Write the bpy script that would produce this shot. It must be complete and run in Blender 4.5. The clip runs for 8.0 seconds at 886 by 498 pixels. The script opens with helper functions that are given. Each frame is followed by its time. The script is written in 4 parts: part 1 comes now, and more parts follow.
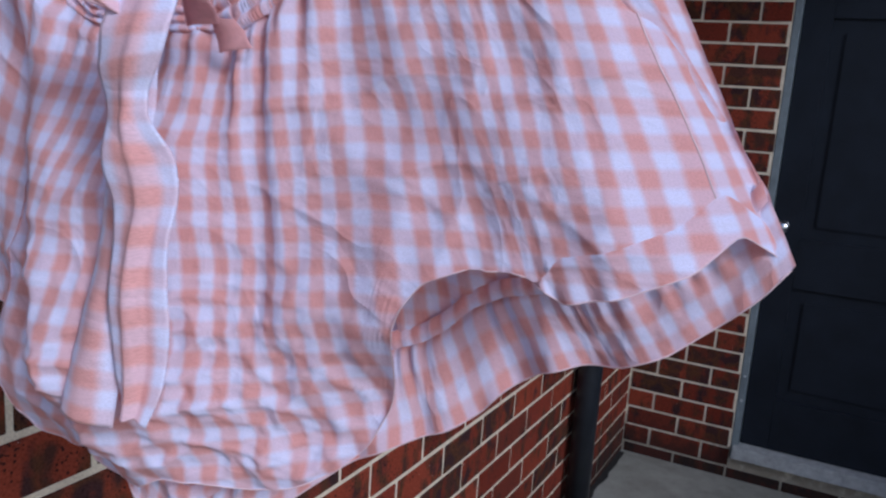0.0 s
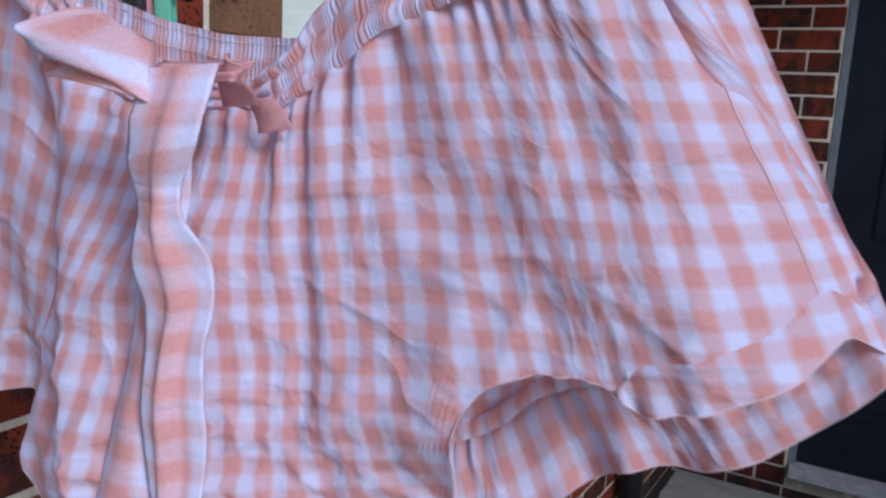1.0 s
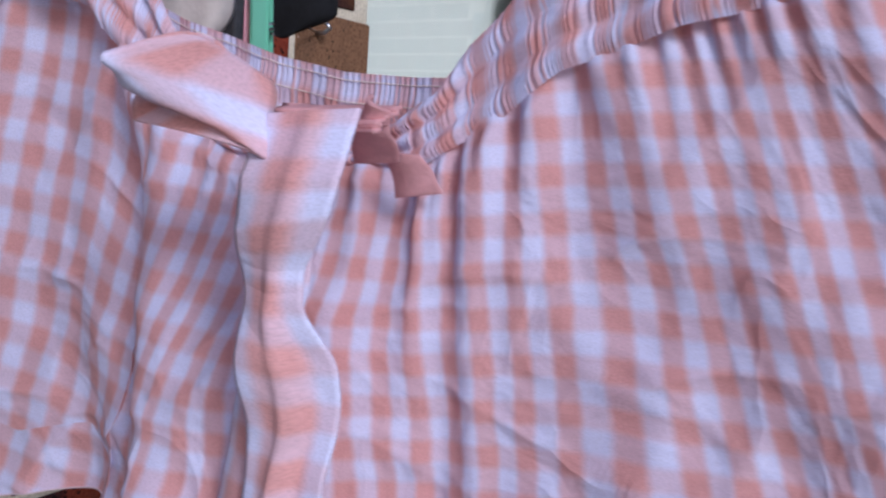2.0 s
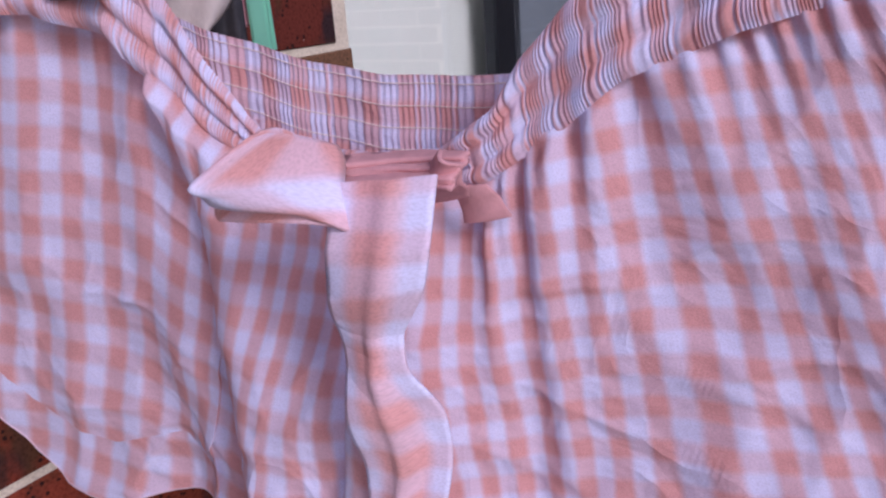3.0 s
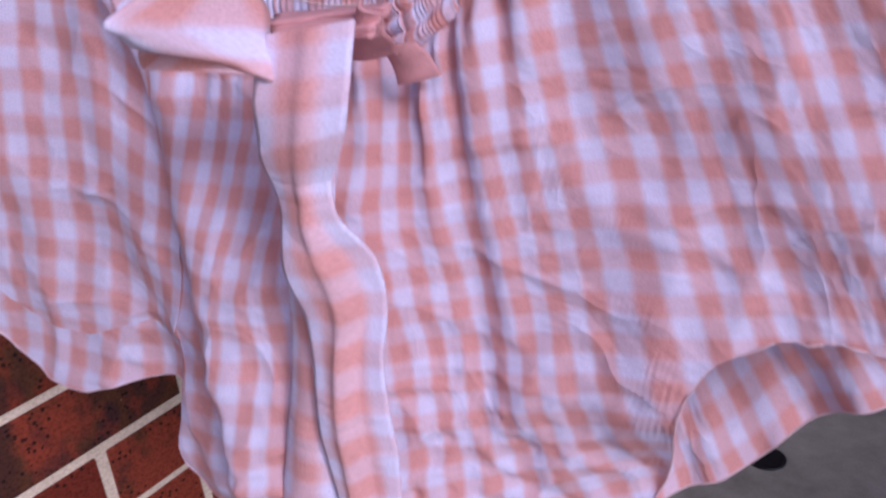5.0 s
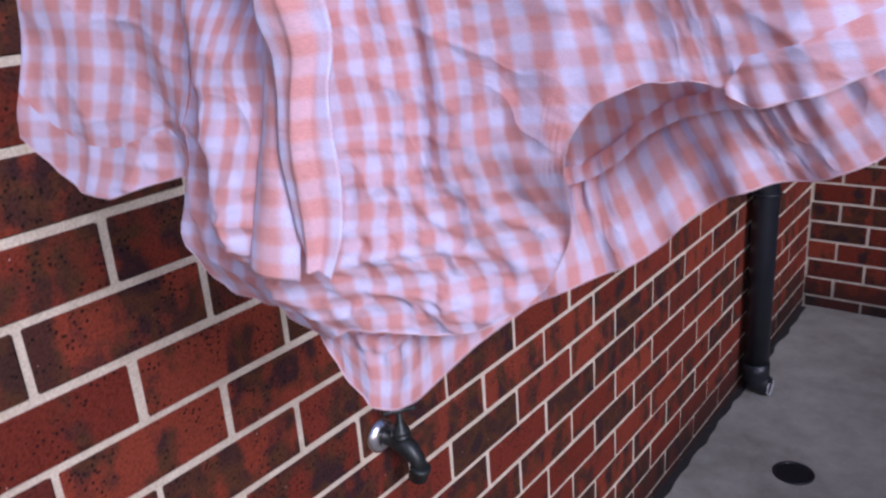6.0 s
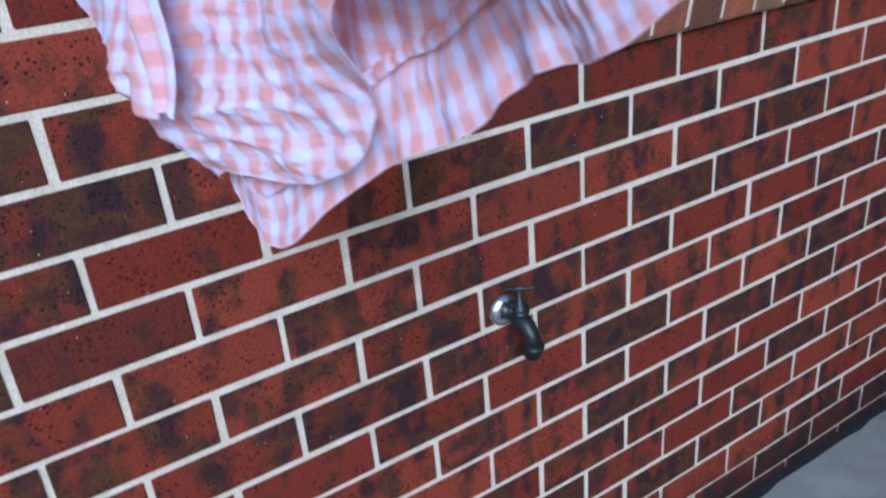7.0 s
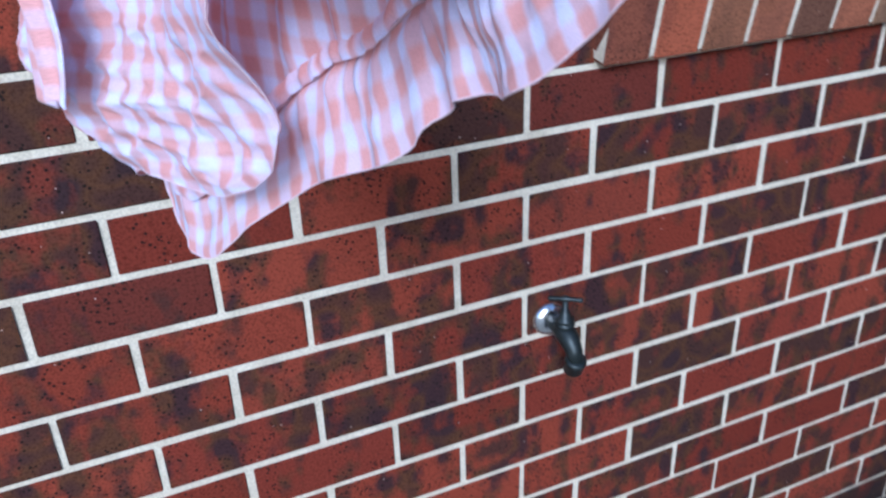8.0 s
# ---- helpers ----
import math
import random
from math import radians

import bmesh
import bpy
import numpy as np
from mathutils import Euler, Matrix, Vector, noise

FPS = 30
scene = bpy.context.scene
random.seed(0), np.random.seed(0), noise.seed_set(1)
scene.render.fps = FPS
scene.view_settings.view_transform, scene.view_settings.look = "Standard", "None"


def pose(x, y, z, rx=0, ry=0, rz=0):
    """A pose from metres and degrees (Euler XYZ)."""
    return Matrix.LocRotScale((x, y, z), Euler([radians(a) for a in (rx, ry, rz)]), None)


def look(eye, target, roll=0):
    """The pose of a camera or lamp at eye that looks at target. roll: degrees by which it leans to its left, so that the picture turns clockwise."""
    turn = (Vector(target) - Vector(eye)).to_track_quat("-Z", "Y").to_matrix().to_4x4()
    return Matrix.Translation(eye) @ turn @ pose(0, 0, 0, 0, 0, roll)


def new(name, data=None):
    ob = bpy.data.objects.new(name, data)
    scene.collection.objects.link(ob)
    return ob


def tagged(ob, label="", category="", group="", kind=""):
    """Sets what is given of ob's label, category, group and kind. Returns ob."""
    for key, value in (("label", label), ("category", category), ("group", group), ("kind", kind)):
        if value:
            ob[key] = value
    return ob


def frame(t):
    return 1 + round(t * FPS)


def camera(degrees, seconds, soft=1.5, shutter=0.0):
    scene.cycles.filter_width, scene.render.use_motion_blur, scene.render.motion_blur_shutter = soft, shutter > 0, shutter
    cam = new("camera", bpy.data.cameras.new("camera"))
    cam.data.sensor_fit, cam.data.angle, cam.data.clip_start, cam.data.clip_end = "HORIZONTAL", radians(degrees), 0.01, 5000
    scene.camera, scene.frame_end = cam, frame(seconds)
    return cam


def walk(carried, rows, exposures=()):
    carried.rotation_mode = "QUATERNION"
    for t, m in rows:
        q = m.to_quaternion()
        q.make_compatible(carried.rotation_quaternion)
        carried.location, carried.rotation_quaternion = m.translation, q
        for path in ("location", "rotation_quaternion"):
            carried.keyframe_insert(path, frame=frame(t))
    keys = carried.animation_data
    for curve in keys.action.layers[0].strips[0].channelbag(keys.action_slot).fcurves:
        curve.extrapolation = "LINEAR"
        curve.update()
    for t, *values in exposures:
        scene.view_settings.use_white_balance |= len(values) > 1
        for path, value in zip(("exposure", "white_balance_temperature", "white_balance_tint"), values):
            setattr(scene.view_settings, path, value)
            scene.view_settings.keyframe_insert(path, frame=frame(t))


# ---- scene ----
EXPOSURES = [(0.0, -0.25, 5200, 14), (2.0, -0.24, 5300, 18), (3.5, -0.20, 5650, 38), (5.5, -0.14, 5600, 37), (6.0, 0.0, 5400, 32), (6.5, 0.2, 4700, 13), (7.0, 0.25, 4600, 10), (8.0, 0.48, 4600, 10)]
# seconds, eye x y z, yaw, pitch, roll in degrees
PATH = [
    (0.0, -0.8037, -0.8243, 1.5688, -62.91, -10.82, 4.16),
    (0.5, -0.8170, -0.8175, 1.5833, -61.57, -10.88, 4.04),
    (1.0, -0.7735, -0.7978, 1.5956, -59.86, -10.43, 2.94),
    (1.5, -0.7555, -0.7629, 1.6022, -58.91, -10.24, 2.81),
    (1.8, -0.7380, -0.7380, 1.6028, -57.42, -9.73, 3.03),
    (2.0, -0.7299, -0.7263, 1.5977, -55.59, -7.76, 4.00),
    (2.2, -0.7400, -0.7118, 1.6097, -56.33, -10.01, 2.33),
    (3.5, -0.7322, -0.6943, 1.6643, -56.35, -21.81, -4.94),
    (4.0, -0.7047, -0.6736, 1.6759, -59.37, -24.28, -3.71),
    (5.3, -0.7515, -0.7503, 1.6018, -53.63, -20.09, -6.11),
    (5.5, -0.7576, -0.7624, 1.5869, -53.06, -19.17, -6.07),
    (6.0, -0.7995, -0.8147, 1.5473, -51.61, -19.33, -4.26),
    (6.5, -0.7610, -0.8898, 1.5419, -40.94, -21.72, -4.03),
    (7.0, -0.6768, -0.9858, 1.5320, -31.11, -25.55, -5.35),
    (7.5, -0.6138, -1.0124, 1.5264, -26.88, -27.72, -4.81),
    (8.0, -0.5689, -0.9625, 1.5268, -23.29, -26.78, -2.15),
]


def eye_pose(x, y, z, yaw, pitch, roll):
    return pose(x, y, z, 0, 0, yaw) @ pose(0, 0, 0, 90 + pitch) @ pose(0, 0, 0, 0, 0, roll)


cam = camera(57.17, 8.0, soft=2.3, shutter=0.4)
walk(cam, [(row[0], eye_pose(*row[1:])) for row in PATH], EXPOSURES)

# ---- world and light ----
SUN_UP, SUN_TURN = 30.0, 208.0
world = bpy.data.worlds.new("sky")
scene.world = world
world.use_nodes = True
wn = world.node_tree.nodes
sky = wn.new("ShaderNodeTexSky")
sky.sky_type = "NISHITA"
sky.sun_disc = False
sky.sun_elevation, sky.sun_rotation = radians(SUN_UP), radians(SUN_TURN)
sky.dust_density = 2.0
wn["Background"].inputs[1].default_value = 0.125
world.node_tree.links.new(sky.outputs[0], wn["Background"].inputs[0])

sun_data = bpy.data.lights.new("sun", "SUN")
sun_data.energy, sun_data.angle, sun_data.color = 1.8, radians(16), (1.0, 0.96, 0.91)
sun = new("sun", sun_data)
sun_dir = Vector((math.sin(radians(SUN_TURN)) * math.cos(radians(SUN_UP)), math.cos(radians(SUN_TURN)) * math.cos(radians(SUN_UP)), math.sin(radians(SUN_UP))))
sun.matrix_world = look(sun_dir * 20, (0, 0, 0))


# ---- materials ----
class Mat:
    """A small helper round a node material."""

    def __init__(self, name, rough=0.7, metal=0.0):
        self.m = bpy.data.materials.new(name)
        self.m.use_nodes = True
        self.t = self.m.node_tree
        self.b = self.t.nodes["Principled BSDF"]
        self.b.inputs["Roughness"].default_value = rough
        self.b.inputs["Metallic"].default_value = metal

    def node(self, kind, **kw):
        n = self.t.nodes.new(kind)
        for k, v in kw.items():
            n.inputs[k].default_value = v
        return n

    def link(self, a, b):
        self.t.links.new(a, b)
        return b

    def math(self, op, a, b=None, c=None):
        n = self.t.nodes.new("ShaderNodeMath")
        n.operation = op
        for k, v in enumerate((a, b, c)):
            if v is None:
                continue
            if isinstance(v, (int, float)):
                n.inputs[k].default_value = v
            else:
                self.link(v, n.inputs[k])
        return n.outputs[0]

    def position(self, scale=(1, 1, 1)):
        g = self.node("ShaderNodeNewGeometry")
        mp = self.node("ShaderNodeMapping", Scale=scale)
        self.link(g.outputs["Position"], mp.inputs["Vector"])
        return mp.outputs[0]

    def noise(self, vec, scale, detail=4.0, rough=0.55):
        n = self.node("ShaderNodeTexNoise", Scale=scale, Detail=detail, Roughness=rough)
        self.link(vec, n.inputs["Vector"])
        return n.outputs["Fac"]

    def ramp(self, fac, stops):
        n = self.node("ShaderNodeValToRGB")
        el = n.color_ramp.elements
        while len(el) < len(stops):
            el.new(0.5)
        for e, (p, col) in zip(el, stops):
            e.position, e.color = p, (*col, 1.0) if len(col) == 3 else col
        self.link(fac, n.inputs[0])
        return n.outputs[0]

    def mix(self, fac, a, b, blend="MIX"):
        n = self.t.nodes.new("ShaderNodeMix")
        n.data_type, n.blend_type = "RGBA", blend
        for sock, v in ((n.inputs[0], fac), (n.inputs[6], a), (n.inputs[7], b)):
            if isinstance(v, tuple):
                sock.default_value = (*v, 1.0)
            elif isinstance(v, (int, float)):
                sock.default_value = v
            else:
                self.link(v, sock)
        return n.outputs[2]

    def colour(self, sock):
        self.link(sock, self.b.inputs["Base Color"])
        return self

    def bump(self, height, strength, dist):
        n = self.node("ShaderNodeBump", Strength=strength, Distance=dist)
        self.link(height, n.inputs["Height"])
        self.link(n.outputs[0], self.b.inputs["Normal"])
        return self


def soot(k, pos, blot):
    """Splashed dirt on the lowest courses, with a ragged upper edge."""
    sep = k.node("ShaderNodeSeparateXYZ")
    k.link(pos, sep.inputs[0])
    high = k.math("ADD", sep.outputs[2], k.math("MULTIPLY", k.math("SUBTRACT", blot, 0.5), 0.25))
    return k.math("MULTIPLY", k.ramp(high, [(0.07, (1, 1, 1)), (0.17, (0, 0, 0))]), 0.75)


def brick_material(name, islands=False, tan=False):
    k = Mat(name, 0.8)
    k.b.inputs["Specular IOR Level"].default_value = 0.08
    src = k.node("ShaderNodeNewGeometry").outputs["Random Per Island"] if islands else k.node("ShaderNodeObjectInfo").outputs["Random"]
    pos = k.position()
    bands = k.noise(k.position((19, 19, 8)), 1.0, 2.0, 0.5)
    blot = k.noise(pos, 24.0, 4.0, 0.6)
    fine = k.noise(pos, 260.0, 3.0, 0.6)
    red = k.ramp(src, [(0.0, (0.180, 0.035, 0.020)), (0.35, (0.135, 0.025, 0.014)), (0.7, (0.225, 0.046, 0.023)), (1.0, (0.110, 0.026, 0.017))])
    if tan:
        red = k.ramp(src, [(0.0, (0.33, 0.085, 0.040)), (0.3, (0.24, 0.135, 0.075)), (0.55, (0.20, 0.105, 0.055)), (0.75, (0.30, 0.070, 0.035)), (1.0, (0.10, 0.060, 0.038))])
    mixed = k.math("ADD", k.math("MULTIPLY", bands, 0.62), k.math("MULTIPLY", blot, 0.38))
    shift = k.math("ADD", mixed, k.math("MULTIPLY", k.math("SUBTRACT", k.math("FRACT", k.math("MULTIPLY", src, 7.31)), 0.5), 0.16))
    dark = k.ramp(shift, [(0.465, (0, 0, 0)), (0.56, (1, 1, 1))])
    hue = k.ramp(k.noise(k.position((14, 14, 14)), 1.0, 1.0), [(0.42, (0.040, 0.024, 0.019)), (0.5, (0.070, 0.036, 0.017)), (0.6, (0.020, 0.018, 0.021))])
    col = k.mix(k.math("MULTIPLY", dark, 0.25 if tan else 0.85), red, hue)
    grain = k.ramp(fine, [(0.30, (0.55, 0.5, 0.5)), (0.5, (1, 1, 1)), (0.72, (1.25, 1.2, 1.15))])
    col = k.mix(1.0, col, grain, "MULTIPLY")
    vor = k.node("ShaderNodeTexVoronoi", Scale=120.0)
    k.link(pos, vor.inputs["Vector"])
    spot = k.math("MULTIPLY", k.math("LESS_THAN", vor.outputs["Distance"], 0.17 if tan else 0.26), k.math("GREATER_THAN", k.noise(pos, 17.0, 2.0), 0.50))
    col = k.mix(k.math("MULTIPLY", spot, 0.85), col, (0.012, 0.009, 0.008))
    chip = k.node("ShaderNodeTexVoronoi", Scale=60.0)
    k.link(k.position((1.0, 1.3, 0.9)), chip.inputs["Vector"])
    flake = k.math("MULTIPLY", k.math("LESS_THAN", chip.outputs["Distance"], 0.055), k.math("GREATER_THAN", k.noise(pos, 23.0, 2.0), 0.55))
    col = k.mix(k.math("MULTIPLY", flake, 0.9), col, (0.62, 0.45, 0.36))
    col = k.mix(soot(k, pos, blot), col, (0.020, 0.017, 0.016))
    k.colour(col)
    k.bump(k.math("SUBTRACT", k.math("ADD", k.math("MULTIPLY", fine, 0.4), k.math("MULTIPLY", blot, 0.6)), spot), 0.5, 0.0015)
    return k.m


def plain(name, col, rough=0.6, metal=0.0, vary=0.15, scale=40.0, bump=0.0):
    k = Mat(name, rough, metal)
    n = k.noise(k.position(), scale, 5.0, 0.6)
    lo, hi = tuple(c * (1 - vary) for c in col), tuple(min(1, c * (1 + vary)) for c in col)
    k.colour(k.ramp(n, [(0.3, lo), (0.7, hi)]))
    if bump:
        k.bump(k.noise(k.position(), scale * 6, 4.0), bump, 0.001)
    return k.m


def mortar_material():
    k = Mat("mortar", 0.9)
    pos = k.position()
    n, m = k.noise(pos, 25.0, 4.0), k.noise(pos, 320.0, 3.0)
    col = k.ramp(n, [(0.3, (0.62, 0.54, 0.39)), (0.7, (0.79, 0.71, 0.54))])
    col = k.mix(1.0, col, k.ramp(m, [(0.3, (0.72, 0.7, 0.68)), (0.6, (1, 1, 1))]), "MULTIPLY")
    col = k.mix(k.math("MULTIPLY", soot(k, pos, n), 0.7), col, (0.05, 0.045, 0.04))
    k.colour(col).bump(m, 0.6, 0.0015)
    return k.m


def concrete_material():
    k = Mat("concrete", 0.75)
    pos = k.position()
    big, mid, fine = k.noise(pos, 1.6, 4.0), k.noise(pos, 9.0, 5.0, 0.65), k.noise(pos, 220.0, 3.0)
    col = k.ramp(k.math("ADD", k.math("MULTIPLY", big, 0.5), k.math("MULTIPLY", mid, 0.5)), [(0.33, (0.17, 0.167, 0.135)), (0.5, (0.30, 0.297, 0.248)), (0.68, (0.41, 0.407, 0.35))])
    col = k.mix(1.0, col, k.ramp(fine, [(0.3, (0.85, 0.85, 0.85)), (0.6, (1, 1, 1))]), "MULTIPLY")
    k.colour(col).bump(k.math("ADD", mid, k.math("MULTIPLY", fine, 0.3)), 0.3, 0.002)
    return k.m


CHECK = 0.0165  # one pale and one coloured stripe


def gingham(name, white=(0.79, 0.79, 1.0), full=(0.76, 0.385, 0.355), let=0.24):
    """Woven check on the cloth's own coordinates, in metres."""
    k = Mat(name, 0.92)
    uv = k.node("ShaderNodeUVMap")
    uv.uv_map = "cloth"
    sep = k.node("ShaderNodeSeparateXYZ")
    wob = k.node("ShaderNodeTexNoise", Scale=90.0, Detail=2.0)
    k.link(uv.outputs[0], wob.inputs["Vector"])
    k.link(uv.outputs[0], sep.inputs[0])
    stripes = []
    for axis in (0, 1):
        w = k.math("ADD", sep.outputs[axis], k.math("MULTIPLY", k.math("SUBTRACT", wob.outputs["Fac"], 0.5), 0.0018))
        fr = k.math("FRACT", k.math("DIVIDE", w, CHECK))
        tri = k.math("ABSOLUTE", k.math("SUBTRACT", fr, 0.5))
        n = k.node("ShaderNodeMapRange")
        n.interpolation_type = "SMOOTHSTEP"
        n.inputs[1].default_value, n.inputs[2].default_value = 0.145, 0.355
        k.link(tri, n.inputs[0])
        stripes.append(n.outputs[0])
    amount = k.math("MINIMUM", k.math("ADD", k.math("MULTIPLY", stripes[0], 0.64), k.math("MULTIPLY", stripes[1], 0.38)), 1.0)
    half = tuple((a * 0.46 + b * 0.54) for a, b in zip(white, full))
    col = k.ramp(amount, [(0.0, white), (0.5, half), (1.0, full)])
    th2 = k.node("ShaderNodeTexNoise", Scale=1500.0, Detail=2.0)
    k.link(uv.outputs[0], th2.inputs["Vector"])
    col = k.mix(1.0, col, k.ramp(th2.outputs["Fac"], [(0.3, (0.88, 0.87, 0.87)), (0.6, (1.03, 1.03, 1.03))]), "MULTIPLY")
    k.colour(col)
    k.b.inputs["Specular IOR Level"].default_value = 0.2
    k.b.inputs["Sheen Weight"].default_value = 0.15
    crease = k.node("ShaderNodeTexNoise", Scale=45.0, Detail=3.0, Roughness=0.5, Distortion=0.5)
    k.link(uv.outputs[0], crease.inputs["Vector"])
    ridge = k.node("ShaderNodeTexNoise", Scale=20.0, Detail=3.0, Roughness=0.45, Distortion=0.8)
    k.link(uv.outputs[0], ridge.inputs["Vector"])
    fold = k.math("MULTIPLY", k.math("ABSOLUTE", k.math("SUBTRACT", ridge.outputs["Fac"], 0.5)), 2.2)
    tall = k.math("ADD", k.math("MULTIPLY", crease.outputs["Fac"], 0.55), fold)
    k.bump(k.math("ADD", tall, k.math("MULTIPLY", th2.outputs["Fac"], 0.04)), 0.62, 0.0045)
    tr = k.node("ShaderNodeBsdfTranslucent")
    k.link(k.mix(1.0, col, (1.0, 0.85, 0.86), "MULTIPLY"), tr.inputs["Color"])
    mx = k.node("ShaderNodeMixShader")
    mx.inputs[0].default_value = let
    k.link(k.b.outputs[0], mx.inputs[1])
    k.link(tr.outputs[0], mx.inputs[2])
    k.link(mx.outputs[0], k.t.nodes["Material Output"].inputs["Surface"])
    return k.m


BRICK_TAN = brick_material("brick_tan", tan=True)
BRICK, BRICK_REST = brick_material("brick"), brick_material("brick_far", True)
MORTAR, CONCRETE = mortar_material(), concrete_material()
GINGHAM, GINGHAM_DOUBLE = gingham("gingham_cotton"), gingham("doubled_gingham", let=0.06)
PINK_PLAIN = plain("pink_cotton", (0.62, 0.32, 0.32), 0.92, 0.0, 0.12, 150.0, 0.3)
STITCH = plain("pale_stitching", (0.86, 0.74, 0.66), 0.8)
THREAD = plain("thread", (0.72, 0.54, 0.56), 0.8)
DOOR = plain("door_paint", (0.009, 0.012, 0.018), 0.5, 0.0, 0.25, 6.0, 0.15)
DOOR.node_tree.nodes["Principled BSDF"].inputs["Specular IOR Level"].default_value = 0.2
FRAME_GREY = plain("grey_paint", (0.16, 0.19, 0.20), 0.5, 0.0, 0.2, 20.0, 0.1)
THRESHOLD = plain("threshold_paint", (0.36, 0.37, 0.36), 0.6, 0.0, 0.25, 30.0, 0.2)
CHROME = plain("worn_chrome", (0.75, 0.75, 0.74), 0.22, 1.0, 0.1, 60.0)
BRASS = plain("tarnished_brass", (0.030, 0.036, 0.033), 0.4, 0.5, 0.35, 70.0, 0.3)
PIPE = plain("black_pipe", (0.010, 0.012, 0.016), 0.4, 0.0, 0.3, 30.0, 0.1)
WORN = plain("worn_edge", (0.40, 0.42, 0.43), 0.5, 0.0, 0.2, 80.0)
ALUMINIUM = plain("charcoal_aluminium", (0.24, 0.255, 0.265), 0.42, 0.4, 0.1, 60.0)
ALU_DARK = plain("dark_aluminium", (0.020, 0.023, 0.026), 0.35, 0.3, 0.15, 60.0)
RUBBER = plain("rubber_seal", (0.02, 0.02, 0.02), 0.7)
BLIND = plain("cream_blind", (0.50, 0.51, 0.44), 0.8, 0.0, 0.03, 5.0)
INSIDE = plain("dark_room", (0.05, 0.05, 0.05), 0.9)
BLACK_CLOTH = plain("black_knit", (0.006, 0.006, 0.007), 0.95, 0.0, 0.4, 200.0, 0.5)
GREY_CLOTH = plain("charcoal_cloth", (0.055, 0.055, 0.058), 0.9, 0.0, 0.3, 120.0, 0.4)
CREAM_CLOTH = plain("cream_cloth", (0.62, 0.56, 0.50), 0.9, 0.0, 0.1, 90.0, 0.3)
GREEN_PLASTIC = plain("green_plastic", (0.22, 0.62, 0.42), 0.4, 0.0, 0.06, 30.0)
PINK_PLASTIC = plain("pink_plastic", (0.72, 0.36, 0.40), 0.4, 0.0, 0.06, 30.0)
STEEL = plain("steel_wire", (0.5, 0.5, 0.5), 0.3, 1.0)
BLACK_PLASTIC = plain("black_plastic", (0.01, 0.01, 0.011), 0.5)
GLASS = Mat("window_glass", 0.02)
GLASS.b.inputs["Base Color"].default_value = (0.97, 1.0, 0.99, 1)
GLASS.b.inputs["Transmission Weight"].default_value = 1.0
GLASS.b.inputs["IOR"].default_value = 1.45
GLASS = GLASS.m


# ---- mesh helpers ----
def mesh_of(bm, name, material, smooth=False):
    me = bpy.data.meshes.new(name)
    bm.to_mesh(me)
    bm.free()
    for m in material if isinstance(material, list) else [material]:
        me.materials.append(m)
    if smooth:
        me.polygons.foreach_set("use_smooth", [True] * len(me.polygons))
    return me


def part(name, bm, material, parent=None, label="", smooth=False):
    ob = new(name, mesh_of(bm, name, material, smooth))
    ob.parent = parent
    if label:
        tagged(ob, label)
    return ob


def thing(name, label, category, group="", kind="", at=(0, 0, 0)):
    ob = new(name)
    ob.location = at
    ob.empty_display_size = 0.05
    return tagged(ob, label, category, group, kind)


def box(bm, lo, hi, bevel=0.0, m=None):
    lo, hi = Vector(lo), Vector(hi)
    made = bmesh.ops.create_cube(bm, size=1.0)["verts"]
    for v in made:
        v.co = Vector(((v.co.x + 0.5) * (hi.x - lo.x) + lo.x, (v.co.y + 0.5) * (hi.y - lo.y) + lo.y, (v.co.z + 0.5) * (hi.z - lo.z) + lo.z))
    if bevel:
        edges = {e for v in made for e in v.link_edges}
        made = [g for g in bmesh.ops.bevel(bm, geom=list(edges), offset=bevel, segments=2, affect="EDGES")["verts"]]
    if m is not None:
        bmesh.ops.transform(bm, matrix=m, verts=list({v for v in made}))
    return bm


def block(lo, hi, bevel=0.0, m=None):
    return box(bmesh.new(), lo, hi, bevel, m)


def lathe(profile, n=32, m=None):
    """A turned shape about z from (radius, z) pairs."""
    bm = bmesh.new()
    rings = [[bm.verts.new((r * math.cos(2 * math.pi * i / n), r * math.sin(2 * math.pi * i / n), z)) for i in range(n)] for r, z in profile]
    for a, b in zip(rings, rings[1:]):
        for i in range(n):
            bm.faces.new((a[i], a[(i + 1) % n], b[(i + 1) % n], b[i]))
    for ring, flip in ((rings[0], True), (rings[-1], False)):
        if profile[0 if flip else -1][0] > 1e-4:
            bm.faces.new(ring[::-1] if flip else ring)
    bmesh.ops.remove_doubles(bm, verts=bm.verts, dist=1e-6)
    if m is not None:
        bmesh.ops.transform(bm, matrix=m, verts=bm.verts)
    return bm


